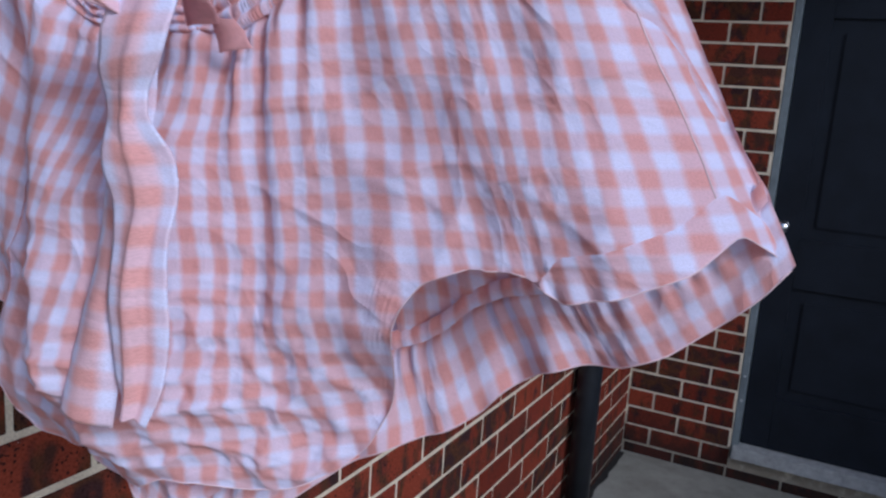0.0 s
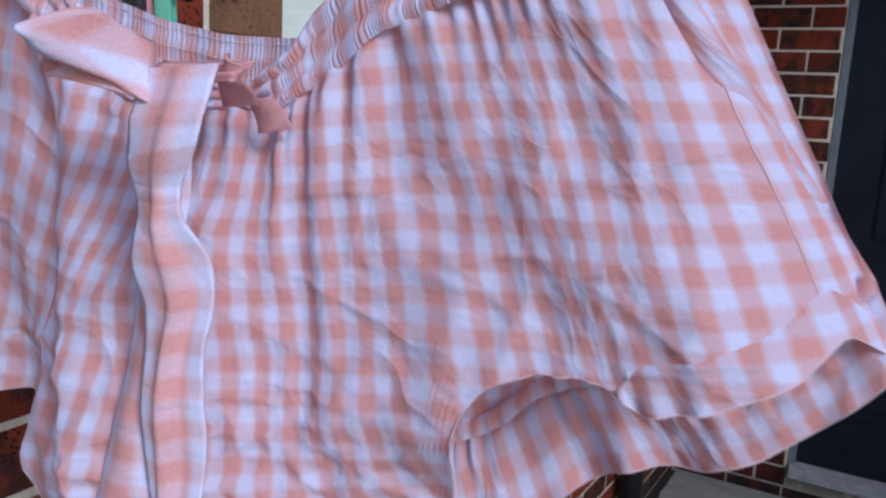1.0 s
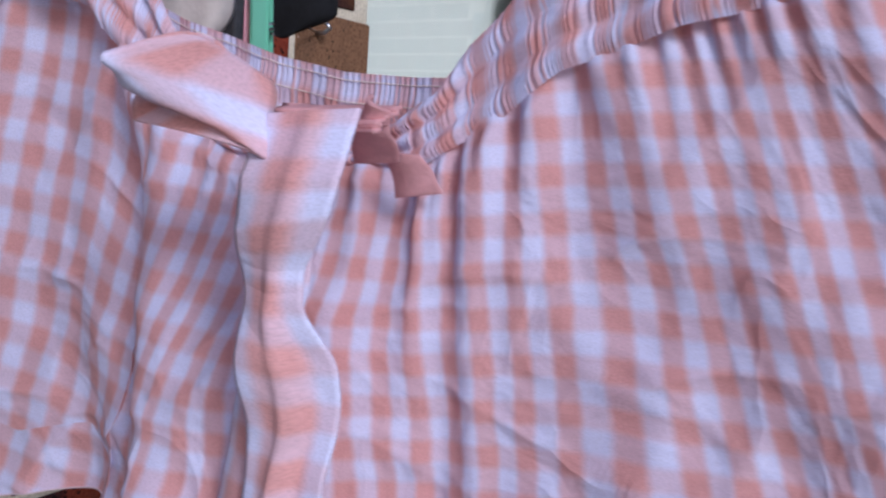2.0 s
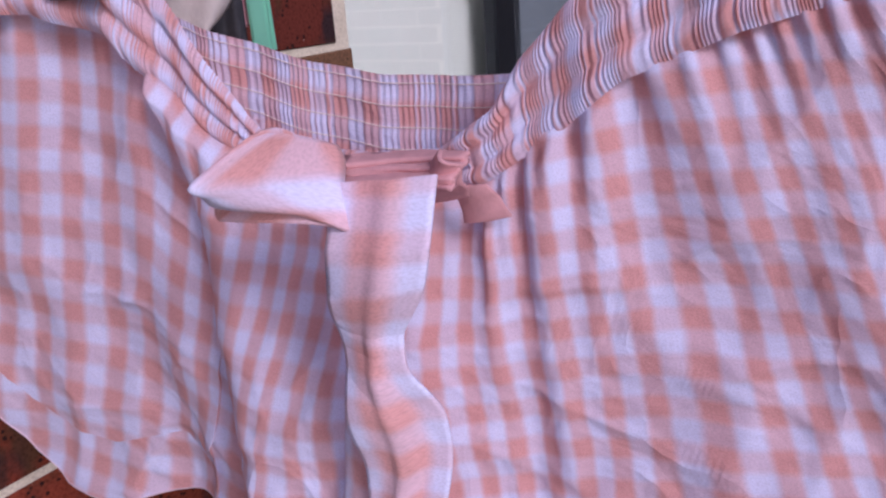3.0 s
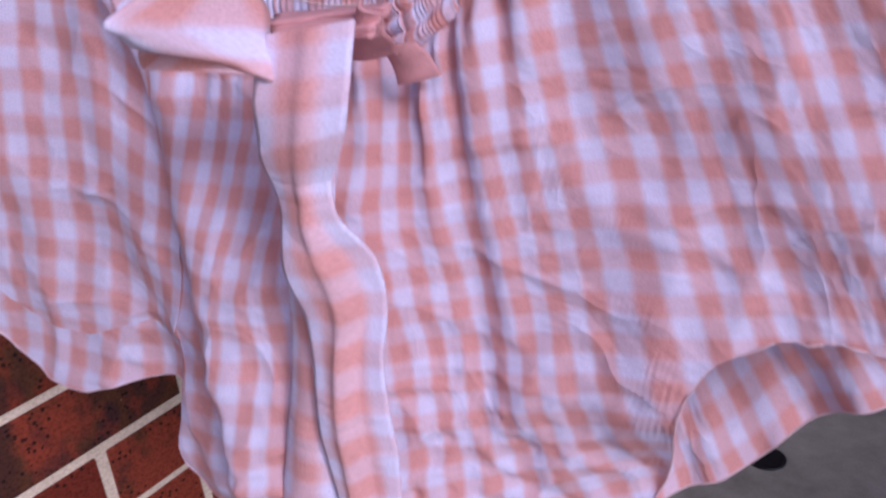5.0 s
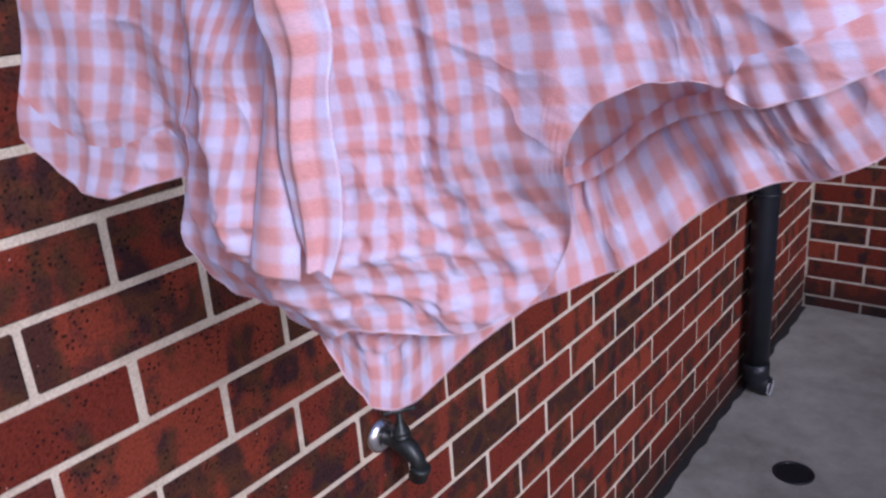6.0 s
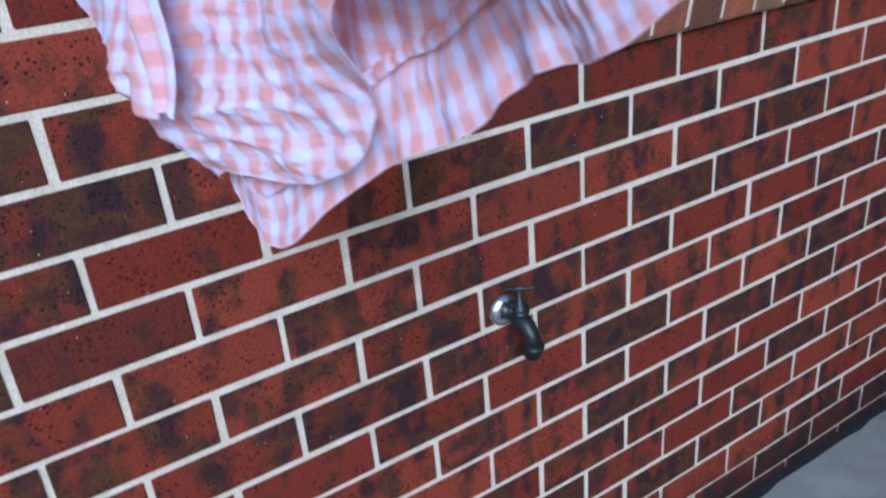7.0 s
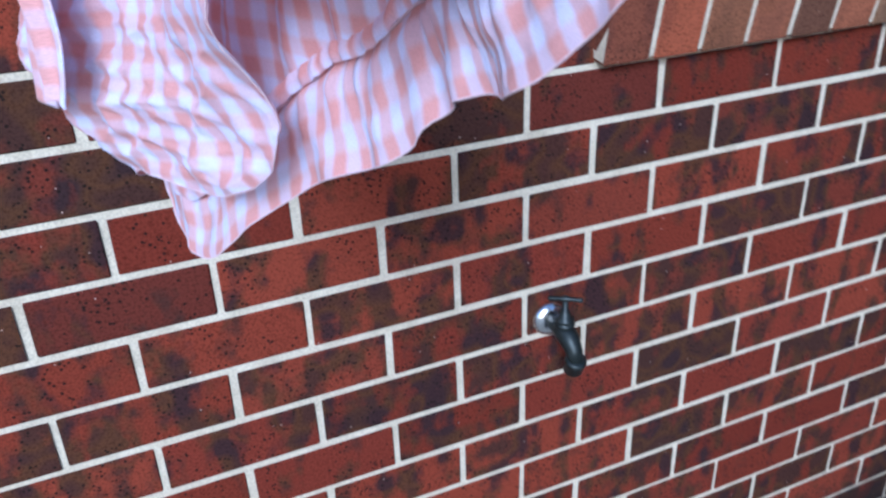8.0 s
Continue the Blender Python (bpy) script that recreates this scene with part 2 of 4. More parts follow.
def tube(points, radius, n=16, caps=True):
    """A swept round tube; radius is a number or one for each point."""
    bm = bmesh.new()
    pts = [Vector(p) for p in points]
    radii = radius if isinstance(radius, (list, tuple)) else [radius] * len(pts)
    side, rings = None, []
    for i, p in enumerate(pts):
        way = (pts[min(i + 1, len(pts) - 1)] - pts[max(i - 1, 0)]).normalized()
        side = (side - way * side.dot(way)).normalized() if side is not None else way.orthogonal().normalized()
        other = way.cross(side)
        rings.append([bm.verts.new(p + radii[i] * (math.cos(2 * math.pi * j / n) * side + math.sin(2 * math.pi * j / n) * other)) for j in range(n)])
    for a, b in zip(rings, rings[1:]):
        for j in range(n):
            bm.faces.new((a[j], a[(j + 1) % n], b[(j + 1) % n], b[j]))
    if caps:
        bm.faces.new(rings[0][::-1])
        bm.faces.new(rings[-1])
    return bm


# ---- large structure ----
COURSE, PITCH, JOINT = 0.086, 0.2289, 0.010
BED = 0.80  # a bed joint of the long wall, at which a course starts
FACE_X = 2.78  # plane of the wall with the door
WIN_L, WIN_R, SILL_Z, WIN_TOP = 0.122, 1.93, 1.234, 2.28
DOOR_L, DOOR_R = -0.50, -1.32

floor = part("floor", block((-6, -8, -0.15), (FACE_X + 0.2, 0.02, 0.0)), CONCRETE)
tagged(floor, "pale grey concrete paving slab with faint stains", "floor", kind="structure")
ground = part("ground", block((-400, -400, -0.6), (400, 400, -0.16)), CONCRETE)
tagged(ground, "flat ground beyond the paved yard", "ground", kind="structure")


# thin dark strip with a ragged outer edge along the wall foot
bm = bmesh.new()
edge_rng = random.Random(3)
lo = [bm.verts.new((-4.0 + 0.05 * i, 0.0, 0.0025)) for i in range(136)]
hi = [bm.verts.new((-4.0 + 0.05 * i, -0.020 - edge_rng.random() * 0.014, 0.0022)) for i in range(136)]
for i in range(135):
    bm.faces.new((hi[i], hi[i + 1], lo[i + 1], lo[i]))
tagged(part("trim_joint", bm, plain("joint_dark", (0.018, 0.017, 0.015), 0.9, 0.0, 0.4, 60.0, 0.4)), "dark ragged-edged joint where paving meets the wall", "joint", kind="structure")


def wall_core(name, pieces, label):
    bm = bmesh.new()
    for lo, hi in pieces:
        box(bm, lo, hi)
    return tagged(part(name, bm, MORTAR), label, "wall", kind="structure")


wall_long = wall_core("wall_north", [
    ((-4.0, 0.0035, 0.0), (FACE_X, 0.22, SILL_Z + 0.03)),
    ((-4.0, 0.0035, SILL_Z + 0.03), (WIN_L - 0.0035, 0.22, 3.0)),
    ((WIN_R + 0.0035, 0.0035, SILL_Z + 0.03), (FACE_X, 0.22, 3.0)),
    ((WIN_L - 0.0035, 0.0035, WIN_TOP), (WIN_R + 0.0035, 0.22, 3.0)),
], "red and brown brick wall with cream mortar joints and a window")
wall_door = wall_core("wall_east", [
    ((FACE_X + 0.0035, DOOR_L + 0.03, 0.0), (FACE_X + 0.2, 0.22, 3.0)),
    ((FACE_X + 0.0035, DOOR_R - 0.03, 0.0), (FACE_X + 0.2, DOOR_L + 0.03, 0.099)),
    ((FACE_X + 0.0035, DOOR_R - 0.03, 2.23), (FACE_X + 0.2, DOOR_L + 0.03, 3.0)),
    ((FACE_X + 0.0035, -4.0, 0.0), (FACE_X + 0.2, DOOR_R - 0.03, 3.0)),
], "red brick return wall around a dark entrance door")

# unseen wall opposite and slab overhead, added to darken the door end
tagged(part("shade_wall_south", block((-1.2, -4.2, 0.0), (FACE_X + 0.2, -4.0, 2.45)), MORTAR), "plain unseen wall added opposite to shade the lower brickwork", "wall", kind="structure")
tagged(part("ceiling", block((1.7, -2.0, 2.96), (FACE_X, 0.0, 3.04)), THRESHOLD), "plain unseen slab added overhead to shade the door corner", "ceiling", kind="structure")

# ---- door ----
door = thing("door_1", "dark navy panelled entrance door, closed, in a grey frame", "door", kind="structure", at=(FACE_X, DOOR_L, 0.1))
INV = Matrix.Translation((-FACE_X, -DOOR_L, -0.1))


def local(bm):
    bmesh.ops.transform(bm, matrix=INV, verts=bm.verts)
    return bm


DX, DZ0, DZ1 = FACE_X + 0.035, 0.160, 2.200


def door_leaf():
    bm = bmesh.new()
    y0, y1 = DOOR_L - 0.003, DOOR_R + 0.003
    stile = 0.112
    # stiles, rails, and the recessed panels between them
    box(bm, (DX, y0 - stile, DZ0), (DX + 0.04, y0, DZ1), 0.002)
    box(bm, (DX, y1, DZ0), (DX + 0.04, y1 + stile, DZ1), 0.002)
    for z0, z1 in ((DZ0, 0.385), (0.875, 1.085), (1.965, DZ1)):
        box(bm, (DX + 0.0005, y1 + stile, z0), (DX + 0.04, y0 - stile, z1), 0.002)
    return bm


part("door_leaf", local(door_leaf()), DOOR, door)
for z0, z1 in ((0.385, 0.875), (1.085, 1.965)):
    bm = block((DX + 0.012, DOOR_R + 0.115, z0), (DX + 0.03, DOOR_L - 0.115, z1))
    box(bm, (DX + 0.004, DOOR_R + 0.165, z0 + 0.05), (DX + 0.013, DOOR_L - 0.165, z1 - 0.05), 0.006)
    part("door_panel", local(bm), DOOR, door)
bm = block((FACE_X + 0.002, DOOR_L, 0.085), (FACE_X + 0.09, DOOR_L + 0.029, 2.23), 0.003)
part("frame_jamb", local(bm), FRAME_GREY, door, "grey painted door jamb")
bm = block((FACE_X + 0.002, DOOR_R - 0.029, 0.085), (FACE_X + 0.09, DOOR_R, 2.23), 0.003)
part("frame_jamb", local(bm), FRAME_GREY, door, "grey painted door jamb")
bm = block((FACE_X + 0.002, DOOR_R, 2.19), (FACE_X + 0.09, DOOR_L, 2.23), 0.003)
part("frame_head", local(bm), FRAME_GREY, door)
bm = block((FACE_X - 0.03, DOOR_R - 0.03, 0.100), (FACE_X + 0.1, DOOR_L + 0.02, 0.156), 0.004)
part("threshold", local(bm), THRESHOLD, door, "worn pale grey threshold")
turn = Matrix.Translation((DX, DOOR_L - 0.045, 1.129)) @ pose(0, 0, 0, 0, -90, 0)
knob = part("door_knob", local(lathe([(0.026, 0), (0.026, 0.006), (0.012, 0.010), (0.011, 0.030), (0.022, 0.038), (0.027, 0.050), (0.024, 0.062), (0.010, 0.067), (0.0, 0.067)], 28, turn)), CHROME, door, "round chrome door knob", True)
for z in (0.47, 0.36):
    part("screw_cap", local(lathe([(0.006, 0), (0.006, 0.003), (0.0, 0.004)], 12, Matrix.Translation((FACE_X + 0.002, DOOR_L + 0.012, z)) @ pose(0, 0, 0, 0, -90, 0))), WORN, door)

# ---- window ----
window = thing("window_1", "charcoal aluminium sliding window with a cream blind drawn behind the glass", "window", kind="structure", at=(WIN_L, 0.07, 1.36))
WINV = Matrix.Translation((-WIN_L, -0.07, -1.36))


def wlocal(bm):
    bmesh.ops.transform(bm, matrix=WINV, verts=bm.verts)
    return bm


WB = 1.378
bm = block((WIN_L, 0.062, WB), (WIN_R, 0.16, WB + 0.022), 0.002)
box(bm, (WIN_L, 0.074, WB + 0.022), (WIN_R, 0.10, WB + 0.040), 0.002)
box(bm, (WIN_L, 0.108, WB + 0.022), (WIN_R, 0.16, WB + 0.055), 0.002)
part("window_frame", wlocal(bm), ALUMINIUM, window, "grey aluminium bottom track with ribs")
for x0, x1 in ((WIN_L, WIN_L + 0.022), (WIN_R - 0.022, WIN_R)):
    part("window_frame", wlocal(block((x0, 0.064, WB + 0.022), (x1, 0.16, WIN_TOP), 0.002)), ALUMINIUM, window)
part("window_frame", wlocal(block((WIN_L + 0.022, 0.064, WIN_TOP - 0.04), (WIN_R - 0.022, 0.16, WIN_TOP), 0.002)), ALUMINIUM, window)
MX = 0.70
for x0, x1, y0 in ((MX - 0.045, MX + 0.03, 0.082), (MX + 0.012, MX + 0.06, 0.112)):
    part("meeting_stile", wlocal(block((x0, y0, WB + 0.04), (x1, y0 + 0.026, WIN_TOP - 0.04), 0.003)), ALU_DARK, window, "dark aluminium meeting stile")
part("bottom_rail", wlocal(block((WIN_L + 0.022, 0.112, WB + 0.055), (MX + 0.01, 0.136, WB + 0.085), 0.002)), ALUMINIUM, window)
part("bottom_rail", wlocal(block((MX + 0.03, 0.082, WB + 0.041), (WIN_R - 0.022, 0.106, WB + 0.085), 0.002)), ALUMINIUM, window)
for x0, x1, y0 in ((WIN_L + 0.022, MX + 0.012, 0.122), (MX + 0.03, WIN_R - 0.022, 0.093)):
    pane = part("pane", wlocal(block((x0, y0, WB + 0.085), (x1, y0 + 0.004, WIN_TOP - 0.04))), GLASS, window)
    pane.visible_shadow = False
part("latch", wlocal(block((MX - 0.035, 0.066, 1.775), (MX - 0.018, 0.082, 1.84), 0.004)), RUBBER, window, "small black window latch")
bm = block((WIN_L + 0.01, 0.165, WB + 0.03), (MX + 0.05, 0.169, WIN_TOP))
part("blind", wlocal(bm), BLIND, window, "flat cream roller blind")
room_back = tagged(part("wall_inside", block((-0.3, 0.9, 0.9), (2.3, 0.95, 2.6)), INSIDE), "dim inner wall behind the window", "wall", kind="structure")

# ---- downpipe ----
PX, PY = 1.915, -0.058
pipe = thing("downpipe", "black round downpipe on the brick wall with a kicked-out shoe", "downpipe", at=(PX, PY, 0.0))
part("pipe", tube([(0, 0, z) for z in (0.08, 0.6, 1.2, 1.8, 2.4, 3.0)], 0.043, 28), PIPE, pipe, smooth=True)
shoe = [(0, 0.0, 0.12), (0, -0.001, 0.085), (0, -0.006, 0.062), (0, -0.018, 0.045), (0, -0.036, 0.036), (0, -0.052, 0.032)]
part("shoe", tube(shoe, [0.047, 0.047, 0.046, 0.042, 0.036, 0.031], 24), PIPE, pipe, "black curved pipe shoe", True)
part("rim", tube([(0.034 * math.cos(a), -0.054, 0.032 + 0.028 * math.sin(a)) for a in [i * math.pi / 8 for i in range(17)]], 0.003, 8), WORN, pipe, "scuffed pale rim of the shoe", True)
for z in (0.75, 2.2):
    bm = tube([(0.048 * math.cos(a), 0.048 * math.sin(a), z) for a in [i * math.pi / 12 for i in range(25)]], 0.004, 8)
    box(bm, (-0.012, 0.04, z - 0.012), (0.012, 0.06, z + 0.012))
    part("bracket", bm, PIPE, pipe)

# ---- floor drain ----
drain = thing("floor_drain", "round black floor drain grate set in the concrete", "drain", at=(1.478, -0.312, 0.0))
part("ring", lathe([(0.060, 0.0005), (0.060, 0.004), (0.054, 0.0055), (0.051, 0.0015), (0.051, 0.0005)], 36), PIPE, drain, smooth=True)
part("grate_plate", lathe([(0.051, 0.0005), (0.051, 0.0012), (0.0, 0.0012)], 36), BLACK_CLOTH, drain)
for i in range(-4, 5):
    h = math.sqrt(0.050**2 - (i * 0.011) ** 2)
    part("bar", block((i * 0.011 - 0.002, -h, 0.0013), (i * 0.011 + 0.002, h, 0.0042)), PIPE, drain)

# ---- garden tap ----
tap = thing("garden_tap", "tarnished brass garden tap with a chrome wall flange", "tap", at=(0.026, 0.0, 0.832))
OUT = pose(0, 0, 0, 90, 0, 0)  # z of the turned shape points out of the wall
part("flange", lathe([(0.030, -0.002), (0.030, 0.004), (0.026, 0.011), (0.016, 0.016), (0.0, 0.016)], 32, OUT), CHROME, tap, "domed chrome wall flange", True)
part("body", tube([(0, -0.008, 0), (0, -0.030, 0.001), (0.0, -0.048, 0.0), (0.001, -0.064, -0.008), (0.002, -0.075, -0.022), (0.002, -0.081, -0.036)], [0.013, 0.0135, 0.017, 0.016, 0.0135, 0.0125], 20), BRASS, tap, "", True)
part("outlet", lathe([(0.0135, -0.002), (0.0172, 0.0), (0.0172, 0.006), (0.0155, 0.008), (0.0155, 0.024), (0.0120, 0.025), (0.0120, 0.004), (0.0, 0.004)], 24, Matrix.Translation((0.002, -0.0815, -0.034)) @ pose(0, 0, 0, 200, 0, 0)), BRASS, tap, "threaded hose outlet", True)
part("bonnet", lathe([(0.0150, 0), (0.0165, 0.003), (0.0165, 0.007), (0.0135, 0.008), (0.0150, 0.011), (0.0150, 0.014), (0.0095, 0.017), (0.0085, 0.026), (0.0050, 0.028), (0.0050, 0.048), (0.0, 0.048)], 24, Matrix.Translation((0, -0.048, 0.010))), BRASS, tap, "", True)
bm = tube([(-0.027, 0, 0), (-0.024, 0, 0), (-0.008, 0, 0.0005), (0.0, 0, 0.001), (0.008, 0, 0.0005), (0.024, 0, 0), (0.027, 0, 0)], [0.0030, 0.0042, 0.0038, 0.0060, 0.0038, 0.0042, 0.0030], 12)
bmesh.ops.transform(bm, matrix=Matrix.Translation((0, -0.048, 0.058)) @ pose(0, 0, 0, 0, 0, -36), verts=bm.verts)
part("handle", bm, BRASS, tap, "tee handle of dull brass", True)

# ---- shorts ----
# The cloth hangs in a steep plane; places on it are given by y and z.
def plane_x(y, z):
    return -0.7565 - 0.1479 * y + 0.0942 * z


# the garment's own axes in the yard
HANG = np.array([[0.97973, -0.01584, -0.02051], [0.01572, 0.97993, -0.00611], [0.02061, 0.00578, 0.97984]])
HANG_AT = np.array([0.00983, 0.00433, 0.04692])


def hung(points):
    return np.asarray(points, float) @ HANG.T + HANG_AT


def spread(ctrl, n, soft=2):
    """A smooth run of n places through control rows of (u, y, z)."""
    c = np.array(ctrl, float)
    u = np.linspace(0, 1, n)
    y, z = np.interp(u, c[:, 0], c[:, 1]), np.interp(u, c[:, 0], c[:, 2])
    for _ in range(soft):
        for a in (y, z):
            a[1:-1] = 0.25 * a[:-2] + 0.5 * a[1:-1] + 0.25 * a[2:]
    return u, y, z


def keyed(places, lo, hi):
    """Control rows whose u follows y, never running back."""
    rows, last = [], -1.0
    for y, z in places:
        u = (lo - y) / (lo - hi)
        u = max(u, last + 0.009)
        last = u
        rows.append([u, y, z])
    top = rows[-1][0]
    return [(r[0] / top, r[1], r[2]) for r in rows]


def grid(name, xs, ys, zs, us, vs, material, parent, label=""):
    """A cloth sheet from arrays of places and cloth coordinates."""
    n, m = xs.shape
    verts = hung(np.stack([xs, ys, zs], -1).reshape(-1, 3))
    ids = np.arange(n * m).reshape(n, m)
    faces = np.stack([ids[:-1, :-1], ids[1:, :-1], ids[1:, 1:], ids[:-1, 1:]], -1).reshape(-1, 4)
    me = bpy.data.meshes.new(name)
    me.from_pydata(verts.tolist(), [], faces.tolist())
    layer = me.uv_layers.new(name="cloth")
    flat = np.stack([us, vs], -1).reshape(-1, 2)
    layer.data.foreach_set("uv", flat[faces.reshape(-1)].ravel())
    me.polygons.foreach_set("use_smooth", [True] * len(me.polygons))
    me.materials.append(material)
    ob = new(name, me)
    ob.parent = parent
    ob.matrix_parent_inverse = parent.matrix_basis.inverted()
    if label:
        tagged(ob, label)
    return ob


def rough(y, z, scale, octaves=4, seed=0.0):
    out = np.zeros(y.shape)
    it = np.nditer([y, z, out], op_flags=[["readonly"], ["readonly"], ["writeonly"]])
    for a, b, c in it:
        c[...] = noise.fractal((float(a) * scale + seed, float(b) * scale, seed * 1.7), 1.0, 2.0, octaves)
    return out


def step(x, lo, hi):
    t = np.clip((x - lo) / (hi - lo), 0, 1)
    return t * t * (3 - 2 * t)


shorts = thing("shorts", "pink gingham cotton shorts with ruffled hems and bow, hanging from clips", "shorts", at=(-0.53, -0.55, 1.33))

NF = 420
# waist seam, band top, and free lower edge of the front, from one side of the garment to the other
WAIST = [(-0.335, 1.654), (-0.385, 1.652), (-0.422, 1.643), (-0.445, 1.624), (-0.474, 1.603), (-0.492, 1.593), (-0.520, 1.590), (-0.560, 1.591), (-0.574, 1.592), (-0.598, 1.609), (-0.616, 1.624), (-0.648, 1.637), (-0.690, 1.648), (-0.728, 1.655)]
BAND = [(-0.335, 1.686), (-0.390, 1.684), (-0.430, 1.672), (-0.451, 1.649), (-0.468, 1.630), (-0.484, 1.608), (-0.496, 1.598), (-0.520, 1.597), (-0.558, 1.598), (-0.577, 1.611), (-0.585, 1.626), (-0.600, 1.642), (-0.640, 1.663), (-0.690, 1.676), (-0.722, 1.682)]
EDGE = [(-0.290, 1.486), (-0.303, 1.463), (-0.330, 1.441), (-0.356, 1.432), (-0.388, 1.431), (-0.416, 1.440), (-0.440, 1.446), (-0.461, 1.446), (-0.455, 1.434), (-0.452, 1.421), (-0.462, 1.408), (-0.474, 1.401), (-0.481, 1.391), (-0.498, 1.386), (-0.515, 1.388), (-0.514, 1.379), (-0.528, 1.375), (-0.543, 1.374), (-0.560, 1.384), (-0.577, 1.384), (-0.595, 1.379), (-0.612, 1.381), (-0.628, 1.389), (-0.642, 1.404), (-0.653, 1.428), (-0.659, 1.453), (-0.663, 1.476), (-0.671, 1.490), (-0.689, 1.498), (-0.711, 1.499), (-0.722, 1.493), (-0.728, 1.489), (-0.751, 1.495), (-0.775, 1.506), (-0.787, 1.520), (-0.807, 1.503)]
_, wy, wz = spread(keyed(WAIST, -0.335, -0.728), NF, 6)
_, by, bz = spread(keyed(BAND, -0.335, -0.722), NF, 6)
uu, ey, ez = spread(keyed(EDGE, -0.290, -0.807), NF, 3)
CLOTH_W = 0.74  # cloth across the front, before gathering

# ruffle seam a little above the free edge
lift = 0.028 * (1 - step(uu, 0.27, 0.33)) + 0.019 * step(uu, 0.82, 0.86) - 0.003 * step(uu, 0.95, 1.0)
span = np.hypot(wy - ey, wz - ez)
sy, sz = ey + (wy - ey) / span * lift, ez + (wz - ez) / span * lift


crease_rng = random.Random(21)
CREASES = []
for _ in range(150):
    cy, cz = crease_rng.uniform(-0.80, -0.40), crease_rng.uniform(1.39, 1.575)
    low = 1.0 if cz < 1.47 else 0.6
    CREASES.append((cy, cz, crease_rng.choice((-1, 1)) * crease_rng.uniform(0.05, 0.75) if crease_rng.random() < 0.8 else crease_rng.uniform(1.0, 1.3), crease_rng.uniform(0.010, 0.034), low * crease_rng.uniform(0.0006, 0.0036)))


def front_depth(y, z, u, v):
    """How far the cloth stands behind its plane (minus: towards the yard)."""
    calm = 0.25 + 0.75 * step(u, 0.42, 0.50)
    # gathers under the band, that die out down the leg at different lengths
    reach = 7.0 + 2.5 * np.sin(u * 47) + 1.5 * np.sin(u * 131)
    d = 0.0026 * calm * np.sin(2 * np.pi * (u * 44 + 0.6 * np.sin(u * 31))) * np.exp(-v * (6.0 + reach)) * step(v, 0.0, 0.03) + 0.0035 * (1 - step(v, 0.0, 0.05))
    d += 0.0030 * calm * np.sin(2 * np.pi * (u * 15 + 0.6 * np.sin(u * 19 + 1.5 * v))) * np.exp(-v * reach * 0.5)
    d += 0.0024 * np.sin(2 * np.pi * (u * 5.5 + 0.35 * np.sin(4 * v))) * (0.35 + 0.65 * step(v, 0.1, 0.9))
    # soft, uneven swells of the hanging cloth
    d += 0.0022 * rough(y, z * 0.55, 20, 2, 3.1) + 0.0024 * calm * rough(y, z * 0.25, 24, 2, 7.7) + 0.0030 * rough(y, z, 8, 2, 1.7)
    # crumpled by folding, most of all low down between the legs
    low = np.exp(-(((y + 0.57) / 0.09) ** 2 + ((z - 1.415) / 0.06) ** 2))
    d += (0.0002 + 0.0026 * low) * (np.abs(rough(y, z, 48, 3, 8.3)) * 2.4 - 0.6)
    # broad facets with sharp ridges, as cotton keeps after being crushed
    d -= (0.0018 + 0.0062 * low) * (1 - 2.6 * np.abs(rough(y * 1.3 + 0.35 * z, z, 15, 2, 12.4)))
    # the middle is drawn forward by the knot
    d -= (0.022 * np.exp(-(((y + 0.508) / 0.055) ** 2)) + 0.021 * np.exp(-(((y + 0.542) / 0.030) ** 2))) * step(z, 1.370, 1.440) * (1 - step(z, 1.50, 1.585))
    # a long soft pleat that leaves the band and runs to the crotch
    line = -0.440 - (1.625 - z) * 0.40
    off = y - line
    d += 0.011 * step(off, -0.003, 0.008) * step(z, 1.40, 1.46) - 0.007 * np.exp(-(((off + 0.014) / 0.014) ** 2))
    # tuck beside the tails
    off = y + 0.598 + (1.60 - z) * 0.10
    d -= 0.0026 * np.exp(-((off / 0.009) ** 2)) * step(z, 1.40, 1.5) * (1 - step(z, 1.57, 1.60))
    # sharp creases from folding
    for cy, cz, ang, ln in ((-0.75, 1.585, -0.30, 0.05), (-0.61, 1.515, 0.35, 0.03), (-0.60, 1.475, 0.15, 0.035), (-0.63, 1.44, 0.7, 0.03), (-0.385, 1.475, -0.12, 0.025), (-0.56, 1.41, 0.25, 0.03)):
        a, b = (y - cy) * math.cos(ang) + (z - cz) * math.sin(ang), -(y - cy) * math.sin(ang) + (z - cz) * math.cos(ang)
        d -= 0.0018 * np.exp(-((a / ln) ** 2)) * np.exp(-np.abs(b) / 0.0035)
    for cy, cz, ang, ln, dp in CREASES:
        near = (np.abs(y - cy) < 0.09) & (np.abs(z - cz) < 0.09)
        yy, zz = y[near] - cy, z[near] - cz
        a, b = yy * math.cos(ang) + zz * math.sin(ang), -yy * math.sin(ang) + zz * math.cos(ang)
        b = b + 0.15 * a * a / ln
        d[near] -= dp * np.exp(-((a / ln) ** 2)) * np.exp(-np.sqrt(b * b + (2e-7 if abs(ang) < 1 else 9e-6)) / np.where(b > 0, 0.006, 0.0022 if abs(ang) < 1 else 0.0060))
    # the seam holds the cloth to the band
    d *= 0.2 + 0.8 * step(v, 0.0, 0.05)
    # the sides turn round to the back
    d += 0.055 * step(u, 0.88, 1.0) ** 2 * (0.6 + 0.4 * v) + 0.02 * (1 - step(u, 0.0, 0.03))
